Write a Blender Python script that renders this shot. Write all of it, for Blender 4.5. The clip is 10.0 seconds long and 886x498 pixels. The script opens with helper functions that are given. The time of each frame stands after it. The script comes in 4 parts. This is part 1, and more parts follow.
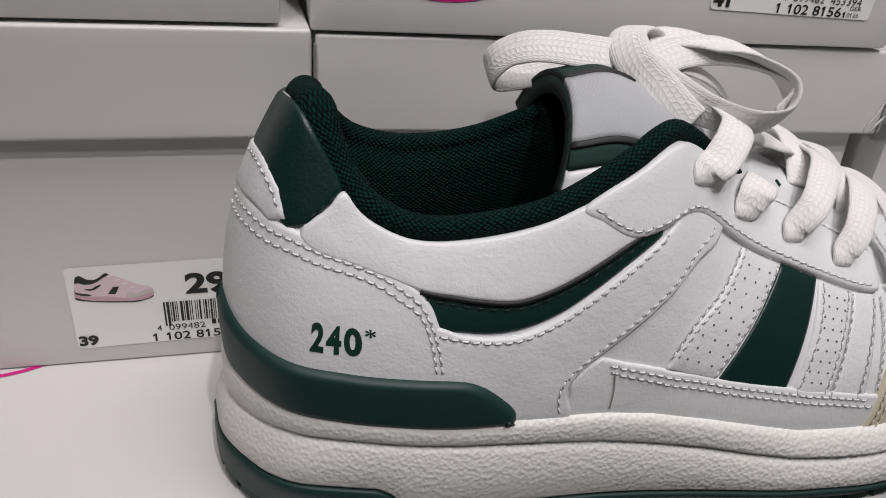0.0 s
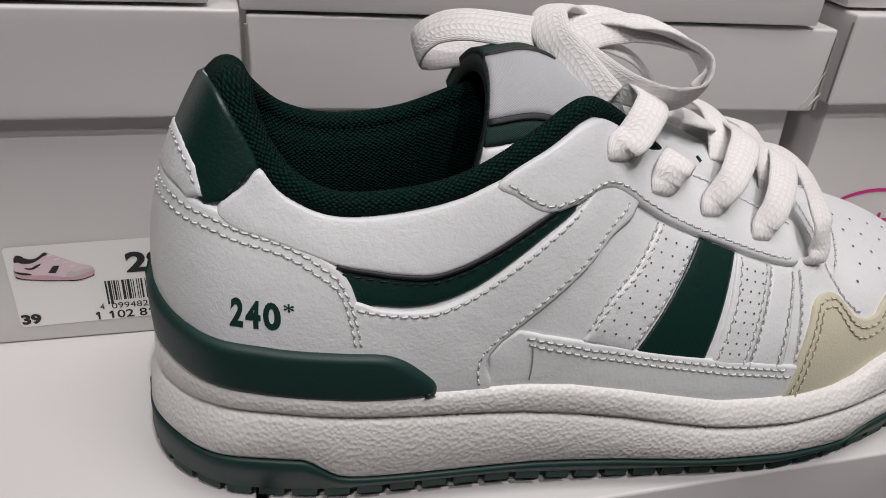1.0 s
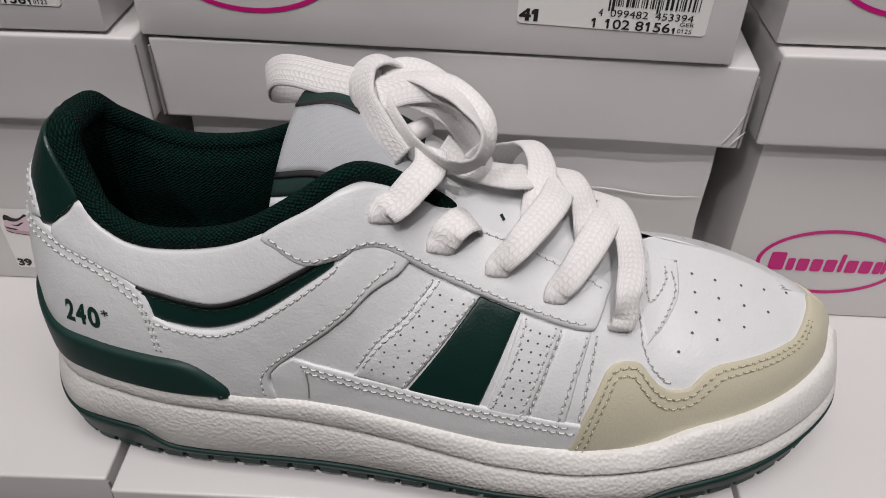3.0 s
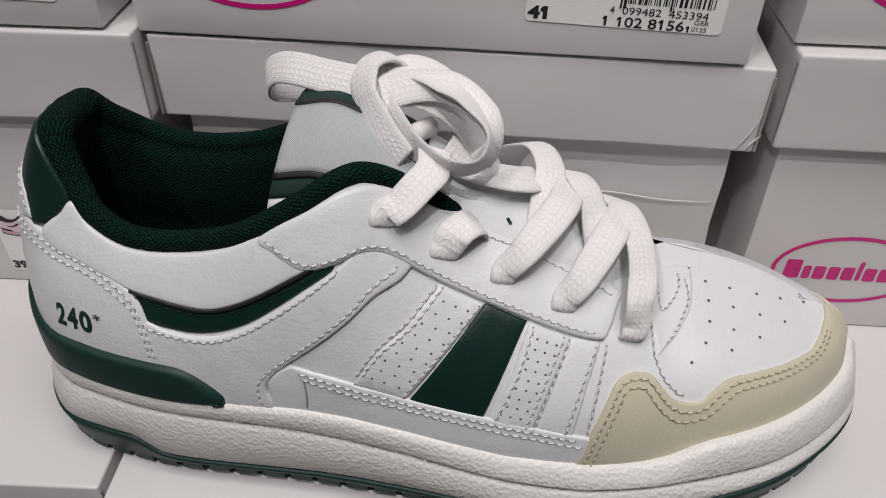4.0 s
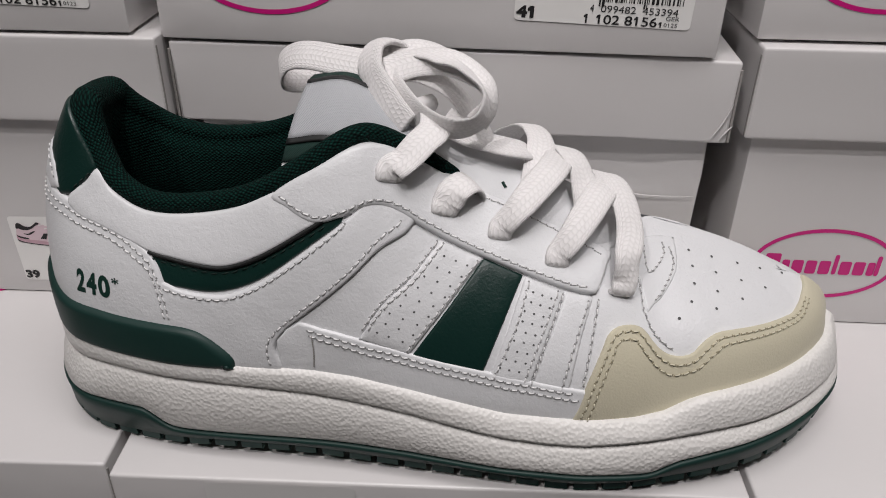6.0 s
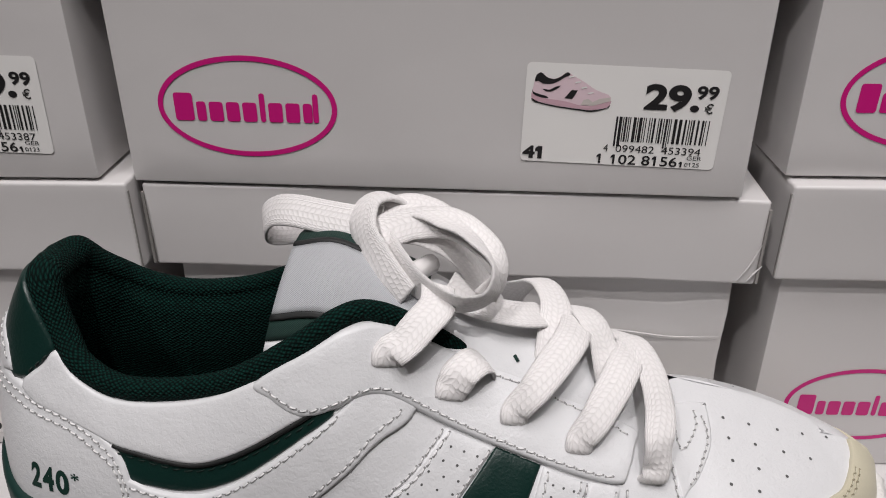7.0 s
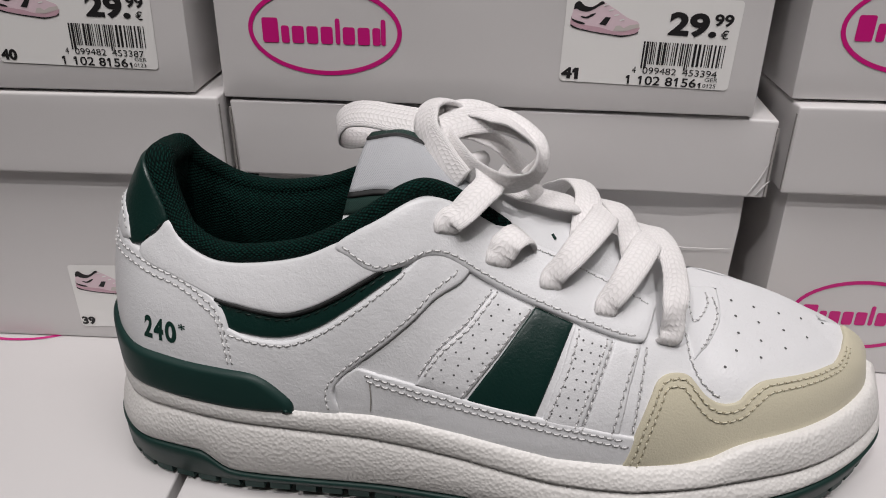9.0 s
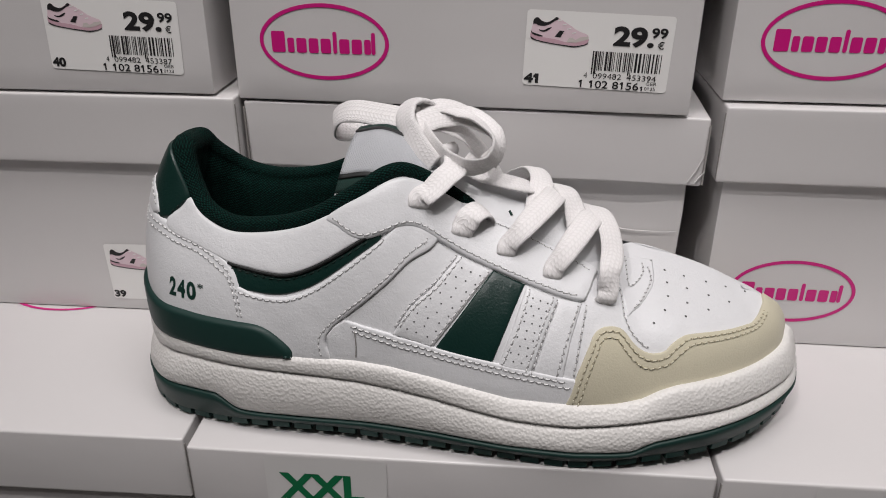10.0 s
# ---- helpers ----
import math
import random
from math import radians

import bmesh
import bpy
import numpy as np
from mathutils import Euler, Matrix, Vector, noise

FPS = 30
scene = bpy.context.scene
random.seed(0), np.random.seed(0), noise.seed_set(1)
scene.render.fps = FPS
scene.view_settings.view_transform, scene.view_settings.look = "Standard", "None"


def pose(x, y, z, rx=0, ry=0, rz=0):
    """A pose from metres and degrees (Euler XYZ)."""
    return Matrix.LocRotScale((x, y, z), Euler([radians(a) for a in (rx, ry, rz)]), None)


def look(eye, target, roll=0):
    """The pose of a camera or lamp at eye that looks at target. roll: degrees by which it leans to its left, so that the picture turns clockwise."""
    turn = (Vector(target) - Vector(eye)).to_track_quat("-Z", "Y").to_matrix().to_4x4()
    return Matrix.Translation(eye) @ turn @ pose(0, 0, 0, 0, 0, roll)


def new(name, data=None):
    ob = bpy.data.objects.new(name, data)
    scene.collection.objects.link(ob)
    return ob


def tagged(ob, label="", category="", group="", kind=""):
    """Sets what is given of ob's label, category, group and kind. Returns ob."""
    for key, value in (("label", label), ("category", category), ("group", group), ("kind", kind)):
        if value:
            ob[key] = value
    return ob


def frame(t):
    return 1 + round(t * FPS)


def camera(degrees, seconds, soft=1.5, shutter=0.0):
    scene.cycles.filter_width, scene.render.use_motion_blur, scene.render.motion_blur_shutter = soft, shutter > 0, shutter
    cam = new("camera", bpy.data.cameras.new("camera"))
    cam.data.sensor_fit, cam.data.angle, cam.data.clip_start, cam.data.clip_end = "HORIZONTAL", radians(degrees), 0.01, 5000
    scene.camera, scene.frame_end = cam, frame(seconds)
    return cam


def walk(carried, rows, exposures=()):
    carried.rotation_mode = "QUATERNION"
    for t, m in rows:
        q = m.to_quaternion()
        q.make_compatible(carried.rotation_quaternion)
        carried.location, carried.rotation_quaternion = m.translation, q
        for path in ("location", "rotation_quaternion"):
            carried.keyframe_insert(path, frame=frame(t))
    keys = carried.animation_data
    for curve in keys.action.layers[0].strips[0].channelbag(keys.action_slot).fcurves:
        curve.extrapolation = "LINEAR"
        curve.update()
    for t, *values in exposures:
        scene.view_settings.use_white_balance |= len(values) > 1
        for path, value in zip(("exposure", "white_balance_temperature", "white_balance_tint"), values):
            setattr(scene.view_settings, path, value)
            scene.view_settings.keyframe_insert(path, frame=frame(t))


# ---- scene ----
cam = camera(59.2, 10.0, 1.0)
PATH = [
    (0, (-0.00742, -0.24009, 0.17407), (0.19761, 0.61102, -0.30922), 5.285),
    (0.5, (-0.00989, -0.23039, 0.17252), (0.23639, 0.60505, -0.31879), 5.800),
    (1, (0.01042, -0.24818, 0.17601), (0.22338, 0.59015, -0.32583), 5.270),
    (1.5, (0.07732, -0.26839, 0.19765), (0.19495, 0.56922, -0.33580), 4.190),
    (2, (0.11277, -0.27001, 0.22257), (0.13338, 0.55192, -0.34665), 2.816),
    (2.2, (0.11941, -0.26839, 0.22886), (0.10954, 0.54132, -0.35788), 2.286),
    (3.5, (0.13322, -0.23767, 0.23092), (0.05678, 0.52382, -0.41274), 0.781),
    (4, (0.13225, -0.23929, 0.22528), (0.05368, 0.53323, -0.40484), 0.910),
    (4.5, (0.13129, -0.25950, 0.21965), (0.05776, 0.54360, -0.37165), 1.383),
    (5, (0.13182, -0.27405, 0.20912), (0.06474, 0.55386, -0.34771), 1.538),
    (5.2, (0.13337, -0.27566, 0.20665), (0.07166, 0.56180, -0.33635), 1.657),
    (6.3, (0.13310, -0.27809, 0.19696), (0.05595, 0.58240, -0.30664), 0.611),
    (6.5, (0.12994, -0.27566, 0.19947), (0.05865, 0.59274, -0.29123), 0.625),
    (7, (0.12635, -0.23686, 0.21655), (0.05781, 0.64739, -0.24540), 0.056),
    (7.5, (0.12086, -0.19806, 0.22236), (0.06243, 0.67908, -0.25431), 0.039),
    (8, (0.10923, -0.21503, 0.21135), (0.04654, 0.68512, -0.21969), 0.485),
    (8.5, (0.10807, -0.24899, 0.19844), (0.02271, 0.63697, -0.25740), 0.564),
    (9, (0.12195, -0.28860, 0.20292), (0.02449, 0.59445, -0.25614), 0.463),
    (9.5, (0.13347, -0.32821, 0.21069), (0.01980, 0.55827, -0.23789), 0.277),
    (10, (0.14481, -0.33791, 0.21120), (0.02238, 0.55134, -0.22953), 0.186),
]
walk(cam, [(t, look(eye, target, roll)) for t, eye, target, roll in PATH], [(0, -0.02), (1.2, -0.05), (2.0, -0.11), (3.5, -0.13), (5.0, -0.13), (6.5, -0.11), (7.2, 0.04), (7.5, 0.06), (8.0, 0.05), (8.4, 0.0), (9.2, -0.05), (10, -0.02)])
# ---- world and light ----
world = bpy.data.worlds.new("shop")
world.use_nodes = True
scene.world = world
_bg = world.node_tree.nodes["Background"]
_bg.inputs["Color"].default_value = (1.0, 0.965, 0.93, 1)
_bg.inputs["Strength"].default_value = 0.3


def spot_lamp(name, eye, target, watts, size, angle, colour):
    data = bpy.data.lights.new(name, "SPOT")
    data.energy, data.shadow_soft_size, data.spot_size, data.spot_blend, data.color = watts, size, radians(angle), 0.9, colour
    ob = new(name, data)
    ob.matrix_world = look(eye, target)
    return ob


KEY_LAMP, SIDE_LAMP = (0.22, -0.95, 1.74), (-0.42, -1.22, 1.62)
spot_lamp("track_spotlight_key", KEY_LAMP, (0.17, -0.02, 0.08), 52, 0.022, 50, (1.0, 0.955, 0.955))
spot_lamp("track_spotlight_side", SIDE_LAMP, (0.36, -0.02, 0.06), 38, 0.03, 34, (1.0, 0.955, 0.955))
glow = bpy.data.lights.new("ceiling_panel", "AREA")
glow.shape, glow.size, glow.size_y, glow.energy, glow.color = "RECTANGLE", 1.5, 0.6, 20, (1.0, 0.96, 0.965)
new("ceiling_panel_glow", glow).matrix_world = look((0.35, -0.40, 1.83), (0.35, -0.38, 0))


# ---- materials ----
def material(name, colour, rough=0.5, metal=0.0, grain=0.0, grain_size=0.001, bump=0.0, stain=0.0, stain_size=0.03, kind="noise",
             spec=0.5, sheen=0.0, coat=0.0, second=None, turn=0.0, distort=0.0, sag=0.0):
    """Principled material with two scales of variation and a relief."""
    m = bpy.data.materials.new(name)
    m.use_nodes = True
    nt = m.node_tree
    b = nt.nodes["Principled BSDF"]
    b.inputs["Roughness"].default_value, b.inputs["Metallic"].default_value = rough, metal
    b.inputs["Specular IOR Level"].default_value = spec
    b.inputs["Sheen Weight"].default_value = sheen
    b.inputs["Coat Weight"].default_value = coat
    co = nt.nodes.new("ShaderNodeTexCoord")
    big = nt.nodes.new("ShaderNodeTexNoise")
    big.inputs["Scale"].default_value, big.inputs["Detail"].default_value = 1 / stain_size, 5
    nt.links.new(co.outputs["Object"], big.inputs["Vector"])
    if kind == "noise":
        fine = nt.nodes.new("ShaderNodeTexNoise")
        fine.inputs["Scale"].default_value, fine.inputs["Detail"].default_value = 1 / grain_size, 3
        fine_out = fine.outputs["Fac"]
    elif kind == "cells":
        fine = nt.nodes.new("ShaderNodeTexVoronoi")
        fine.feature = "SMOOTH_F1"
        fine.inputs["Scale"].default_value, fine.inputs["Smoothness"].default_value = 1 / grain_size, 0.35
        fine_out = fine.outputs["Distance"]
    elif kind == "knit":
        fine = nt.nodes.new("ShaderNodeTexVoronoi")
        fine.inputs["Scale"].default_value, fine.inputs["Randomness"].default_value = 1 / grain_size, 0.3
        fine_out = fine.outputs["Distance"]
    else:
        fine = nt.nodes.new("ShaderNodeTexWave")
        fine.inputs["Scale"].default_value, fine.inputs["Distortion"].default_value = 1 / grain_size, 0.8
        fine.bands_direction = "DIAGONAL"
        fine_out = fine.outputs["Fac"]
    if kind == "noise":
        fine.inputs["Distortion"].default_value = distort
    if kind == "knit":
        mp = nt.nodes.new("ShaderNodeMapping")
        mp.inputs["Rotation"].default_value, mp.inputs["Scale"].default_value = (0, 0, radians(turn)), (1.0, 1.35, 1.0)
        nt.links.new(co.outputs["UV"], mp.inputs["Vector"])
        nt.links.new(mp.outputs["Vector"], fine.inputs["Vector"])
    else:
        nt.links.new(co.outputs["Object"], fine.inputs["Vector"])
    c2 = second or tuple(v * 0.8 for v in colour)
    mix1 = nt.nodes.new("ShaderNodeMix")
    mix1.data_type = "RGBA"
    mix1.inputs[6].default_value, mix1.inputs[7].default_value = (*colour, 1), (*c2, 1)
    mul = nt.nodes.new("ShaderNodeMath")
    mul.operation = "MULTIPLY"
    mul.inputs[1].default_value = grain
    nt.links.new(fine_out, mul.inputs[0])
    ad = nt.nodes.new("ShaderNodeMath")
    ad.operation = "MULTIPLY_ADD"
    ad.inputs[1].default_value = stain
    nt.links.new(big.outputs["Fac"], ad.inputs[0])
    nt.links.new(mul.outputs[0], ad.inputs[2])
    ad.use_clamp = True
    nt.links.new(ad.outputs[0], mix1.inputs[0])
    nt.links.new(mix1.outputs[2], b.inputs["Base Color"])
    if bump:
        bp = nt.nodes.new("ShaderNodeBump")
        bp.invert = kind == "knit"
        bp.inputs["Strength"].default_value, bp.inputs["Distance"].default_value = 1.0, bump
        nt.links.new(fine_out, bp.inputs["Height"])
        nt.links.new(bp.outputs["Normal"], b.inputs["Normal"])
        if sag:
            wide = nt.nodes.new("ShaderNodeBump")
            wide.inputs["Strength"].default_value, wide.inputs["Distance"].default_value = 1.0, sag
            nt.links.new(big.outputs["Fac"], wide.inputs["Height"])
            nt.links.new(wide.outputs["Normal"], bp.inputs["Normal"])
    return m


M_CARD = material("glossy_white_card", (0.64, 0.622, 0.617), 0.34, grain=0.10, grain_size=0.0007, bump=0.000008, stain=0.22, stain_size=0.12, sag=0.0022)
M_CARD_IN = material("raw_card_edge", (0.30, 0.285, 0.27), 0.8, grain=0.4, grain_size=0.0008, bump=0.00005, stain=0.3, stain_size=0.02)
M_LEATHER = material("white_leather", (0.69, 0.695, 0.705), 0.40, grain=0.10, grain_size=0.0010, bump=0.00014, stain=0.10, stain_size=0.02, distort=0.6, sag=0.0009)
M_SOLE = material("white_rubber", (0.72, 0.705, 0.68), 0.5, grain=0.12, grain_size=0.0013, bump=0.00027, stain=0.12, stain_size=0.03, kind="cells")
M_GREEN_RUBBER = material("green_rubber", (0.0065, 0.031, 0.026), 0.52, spec=0.4, grain=0.3, grain_size=0.0008, bump=0.00003, stain=0.2, stain_size=0.02)
M_GREEN = material("green_leather", (0.0024, 0.022, 0.0175), 0.38, grain=0.35, grain_size=0.0009, bump=0.00012, stain=0.2, stain_size=0.015)
M_MESH = material("green_mesh", (0.003, 0.040, 0.031), 0.9, spec=0.12, grain=1.8, grain_size=0.00115, bump=0.0008, stain=0.05, stain_size=0.01, kind="knit", second=(0.0003, 0.0045, 0.0035), turn=45)
M_SUEDE = material("beige_suede", (0.57, 0.53, 0.40), 0.9, grain=0.35, grain_size=0.0007, bump=0.00014, stain=0.25, stain_size=0.010, sheen=0.15)
M_THREAD = material("white_thread", (0.72, 0.715, 0.71), 0.6, grain=0.3, grain_size=0.0004, bump=0.0001)
M_THREAD_B = material("beige_thread", (0.60, 0.565, 0.44), 0.6, grain=0.3, grain_size=0.0004, bump=0.0001)
M_THREAD_G = material("green_thread", (0.002, 0.014, 0.010), 0.6, grain=0.3, grain_size=0.0004, bump=0.0001)


def lace_weave(name, colour, second, pitch=0.0017, column=0.00125, middle=0.0078):
    """Braided cotton: strands that lean both ways from the ribbon's middle, on metres along and across."""
    m = bpy.data.materials.new(name)
    m.use_nodes = True
    nt = m.node_tree
    b = nt.nodes["Principled BSDF"]
    b.inputs["Roughness"].default_value, b.inputs["Sheen Weight"].default_value, b.inputs["Specular IOR Level"].default_value = 0.8, 0.25, 0.3

    def calc(kind, x, y=0.0, z=0.0):
        n = nt.nodes.new("ShaderNodeMath")
        n.operation = kind
        for slot, v in zip(n.inputs, (x, y, z)):
            if isinstance(v, float):
                slot.default_value = v
            else:
                nt.links.new(v, slot)
        return n.outputs[0]

    co = nt.nodes.new("ShaderNodeTexCoord")
    cut = nt.nodes.new("ShaderNodeSeparateXYZ")
    nt.links.new(co.outputs["UV"], cut.inputs[0])
    wob = nt.nodes.new("ShaderNodeTexNoise")
    wob.inputs["Scale"].default_value, wob.inputs["Detail"].default_value = 420, 2
    nt.links.new(co.outputs["Object"], wob.inputs["Vector"])
    across = calc("ABSOLUTE", calc("SUBTRACT", cut.outputs[1], middle))
    along = calc("MULTIPLY_ADD", wob.outputs["Fac"], 0.0014, cut.outputs[0])
    lane = calc("DIVIDE", across, column)
    odd = calc("MULTIPLY", calc("FLOOR", lane), 0.5)
    lean = calc("MULTIPLY_ADD", across, 0.75, along)
    strand = calc("ABSOLUTE", calc("SINE", calc("MULTIPLY", calc("ADD", calc("DIVIDE", lean, pitch), odd), math.pi)))
    ridge = calc("ABSOLUTE", calc("SINE", calc("MULTIPLY", lane, math.pi)))
    high = calc("MULTIPLY", calc("POWER", strand, 0.6), calc("POWER", ridge, 0.45))
    fuzz = nt.nodes.new("ShaderNodeTexNoise")
    fuzz.inputs["Scale"].default_value, fuzz.inputs["Detail"].default_value = 2600, 2
    nt.links.new(co.outputs["Object"], fuzz.inputs["Vector"])
    high = calc("MULTIPLY_ADD", fuzz.outputs["Fac"], 0.35, high)
    mix = nt.nodes.new("ShaderNodeMix")
    mix.data_type = "RGBA"
    mix.inputs[6].default_value, mix.inputs[7].default_value = (*second, 1), (*colour, 1)
    nt.links.new(calc("MULTIPLY", high, 0.95), mix.inputs[0])
    nt.links.new(mix.outputs[2], b.inputs["Base Color"])
    bp = nt.nodes.new("ShaderNodeBump")
    bp.inputs["Strength"].default_value, bp.inputs["Distance"].default_value = 1.0, 0.00013
    nt.links.new(high, bp.inputs["Height"])
    nt.links.new(bp.outputs["Normal"], b.inputs["Normal"])
    return m


M_LACE = lace_weave("white_lace_weave", (0.80, 0.78, 0.775), (0.70, 0.68, 0.672))
M_TWILL = material("grey_twill", (0.46, 0.47, 0.49), 0.7, grain=0.6, grain_size=0.0011, bump=0.00010, kind="wave", stain=0.1, stain_size=0.01, second=(0.34, 0.35, 0.37))
M_WEBBING = material("green_webbing", (0.003, 0.034, 0.025), 0.8, grain=0.8, grain_size=0.0011, bump=0.0001, kind="wave", second=(0.001, 0.014, 0.010))
M_BLACK = material("black_piping", (0.008, 0.009, 0.009), 0.6, grain=0.3, grain_size=0.0005, bump=0.0001)
# darker leather and suede tones for the shade painted at the stitch ends
M_STITCH_SHADE = material("stitch_hole", (0.28, 0.28, 0.28), 0.9, grain=0.2, grain_size=0.0005)
M_STITCH_SHADE_B = material("suede_stitch_end_shade", (0.28, 0.25, 0.17), 0.9, grain=0.2, grain_size=0.0005)
M_HOLE_SHADE = material("hole_shade", (0.10, 0.10, 0.10), 0.9, grain=0.2, grain_size=0.0005)
M_PINK = material("magenta_print", (0.60, 0.008, 0.20), 0.4, grain=0.15, grain_size=0.0006, stain=0.1, stain_size=0.02)
M_LABEL = material("label_paper", (0.83, 0.82, 0.80), 0.5, grain=0.08, grain_size=0.0008, bump=0.00001, stain=0.12, stain_size=0.03)
M_INK = material("black_ink", (0.012, 0.011, 0.012), 0.5, grain=0.2, grain_size=0.0005)
M_GREEN_INK = material("green_ink", (0.003, 0.030, 0.021), 0.5, grain=0.25, grain_size=0.0005)
M_XXL = material("green_sticker_ink", (0.0, 0.14, 0.05), 0.45, grain=0.15, grain_size=0.0006)
M_CLEAR = material("cloudy_sticker", (0.66, 0.65, 0.64), 0.3, grain=0.1, grain_size=0.001)
M_PINK_SHOE = material("pale_pink_print", (0.58, 0.37, 0.43), 0.5, grain=0.2, grain_size=0.0006)
M_PINK_PALE = material("whitish_pink_print", (0.74, 0.58, 0.63), 0.5, grain=0.2, grain_size=0.0006)
M_WALL = material("shop_wall", (0.55, 0.53, 0.51), 0.8, grain=0.3, grain_size=0.004, bump=0.0002, stain=0.3, stain_size=0.3)
M_SHELF = material("grey_shelf_board", (0.35, 0.34, 0.33), 0.5, grain=0.3, grain_size=0.002, bump=0.00005, stain=0.3, stain_size=0.1)
M_LAMP = material("lamp_housing", (0.03, 0.03, 0.03), 0.4, grain=0.2, grain_size=0.002)
M_PRINT_TOE = material("beige_print", (0.58, 0.53, 0.50), 0.5, grain=0.2, grain_size=0.0006)


# ---- building helpers ----
def part(name, bm, mat, parent=None, label="", smooth=True, uv=None):
    me = bpy.data.meshes.new(name)
    if isinstance(bm, tuple):
        me.from_pydata([tuple(map(float, v)) for v in bm[0]], [], [tuple(int(i) for i in f) for f in bm[1]])
    else:
        bm.to_mesh(me)
        bm.free()
    me.materials.append(mat)
    if smooth:
        me.polygons.foreach_set("use_smooth", [True] * len(me.polygons))
    if uv is not None:
        layer = me.uv_layers.new(name="weave")
        index = np.zeros(len(me.loops), dtype=np.int32)
        me.loops.foreach_get("vertex_index", index)
        layer.data.foreach_set("uv", np.asarray(uv, dtype=np.float32)[index].ravel())
    me.update()
    ob = new(name, me)
    if parent:
        ob.parent = parent
    if label:
        tagged(ob, label)
    return ob


def spline(points, n, closed=False):
    """Points along a smooth (centripetal-like) curve, evenly by arc length. points: k x d."""
    p = np.asarray(points, float)
    if closed:
        p = np.vstack([p[-1:], p, p[:2]])
    else:
        p = np.vstack([2 * p[0] - p[1], p, 2 * p[-1] - p[-2]])
    out = []
    for i in range(1, len(p) - 2):
        t = np.linspace(0, 1, 24, endpoint=False)[:, None]
        a, b, c, d = p[i - 1], p[i], p[i + 1], p[i + 2]
        out.append(0.5 * (2 * b + (c - a) * t + (2 * a - 5 * b + 4 * c - d) * t ** 2 + (3 * b - a - 3 * c + d) * t ** 3))
    q = np.vstack(out + [p[-2:-1]])
    s = np.concatenate([[0], np.cumsum(np.linalg.norm(np.diff(q, axis=0), axis=1))])
    u = np.linspace(0, s[-1], n)
    return np.stack([np.interp(u, s, q[:, k]) for k in range(q.shape[1])], 1)


def stations(points, u):
    """Smooth values of k rows of points at the fractional row numbers u."""
    p = np.asarray(points, float)
    p = np.vstack([2 * p[0] - p[1], p, 2 * p[-1] - p[-2]])
    i = np.clip(np.floor(u).astype(int), 0, len(p) - 4)
    t = (u - i)[:, None]
    a, b, c, d = p[i], p[i + 1], p[i + 2], p[i + 3]
    return 0.5 * (2 * b + (c - a) * t + (2 * a - 5 * b + 4 * c - d) * t ** 2 + (3 * b - a - 3 * c + d) * t ** 3)


def grid_faces(rows, cols, wrap=False, flip=False):
    f = []
    for i in range(rows - 1):
        for j in range(cols if wrap else cols - 1):
            k = (j + 1) % cols
            q = (i * cols + j, i * cols + k, (i + 1) * cols + k, (i + 1) * cols + j)
            f.append(q[::-1] if flip else q)
    return f


def grid_mesh(pts, wrap=False, flip=False):
    pts = np.asarray(pts)
    return pts.reshape(-1, 3), grid_faces(pts.shape[0], pts.shape[1], wrap, flip)


def tube(path, radius, sides=10, flat=1.0, ups=None, caps=True):
    """A swept oval: path n x 3; radius number or array; flat: thickness over width, the thin way along ups."""
    path = np.asarray(path, float)
    n = len(path)
    r = np.broadcast_to(np.asarray(radius, float), (n,))
    tan = np.gradient(path, axis=0)
    tan /= np.linalg.norm(tan, axis=1)[:, None] + 1e-12
    if ups is None:
        ups = np.tile([0.0, 0.0, 1.0], (n, 1))
    ups = np.asarray(ups, float)
    side = np.cross(tan, ups)
    side /= np.linalg.norm(side, axis=1)[:, None] + 1e-9
    up = np.cross(side, tan)
    a = np.linspace(0, 2 * np.pi, sides, endpoint=False)
    ca, sa = np.cos(a), np.sin(a)
    flat = np.broadcast_to(np.asarray(flat, float), (n,))
    if flat[-1] < 0.6:
        ca = np.sign(ca) * np.abs(ca) ** 0.6
        sa = np.sign(sa) * np.abs(sa) ** 0.75
    ring = path[:, None] + r[:, None, None] * (ca[None, :, None] * side[:, None] + flat[:, None, None] * sa[None, :, None] * up[:, None])
    v, f = grid_mesh(ring, True)
    if caps:
        f = f + [tuple(range(sides))[::-1], tuple(range((n - 1) * sides, n * sides))]
    return v, f


def tube_uv(path, radius, sides):
    """Metres along and round a tube, the same on its two halves."""
    path = np.asarray(path, float)
    s = np.concatenate([[0], np.cumsum(np.linalg.norm(np.diff(path, axis=0), axis=1))])
    r = np.broadcast_to(np.asarray(radius, float), (len(path),))
    a = np.linspace(0, 2 * np.pi, sides, endpoint=False)
    a = np.minimum(a, 2 * np.pi - a)
    return np.stack(np.broadcast_arrays(s[:, None], r[:, None] * a[None]), -1).reshape(-1, 2)


def grid_uv(pts):
    pts = np.asarray(pts)
    a = np.concatenate([np.zeros((1, pts.shape[1])), np.cumsum(np.linalg.norm(np.diff(pts, axis=0), axis=2), 0)])
    a = np.broadcast_to(a.mean(1, keepdims=True), a.shape)
    b = np.concatenate([np.zeros((pts.shape[0], 1)), np.cumsum(np.linalg.norm(np.diff(pts, axis=1), axis=2), 1)], 1)
    return np.stack([a, b], -1).reshape(-1, 2)


def merge(meshes):
    v, f, o = [], [], 0
    for a, b in meshes:
        v.append(np.asarray(a, float).reshape(-1, 3))
        f += [tuple(i + o for i in q) for q in b]
        o += len(v[-1])
    return np.vstack(v), f


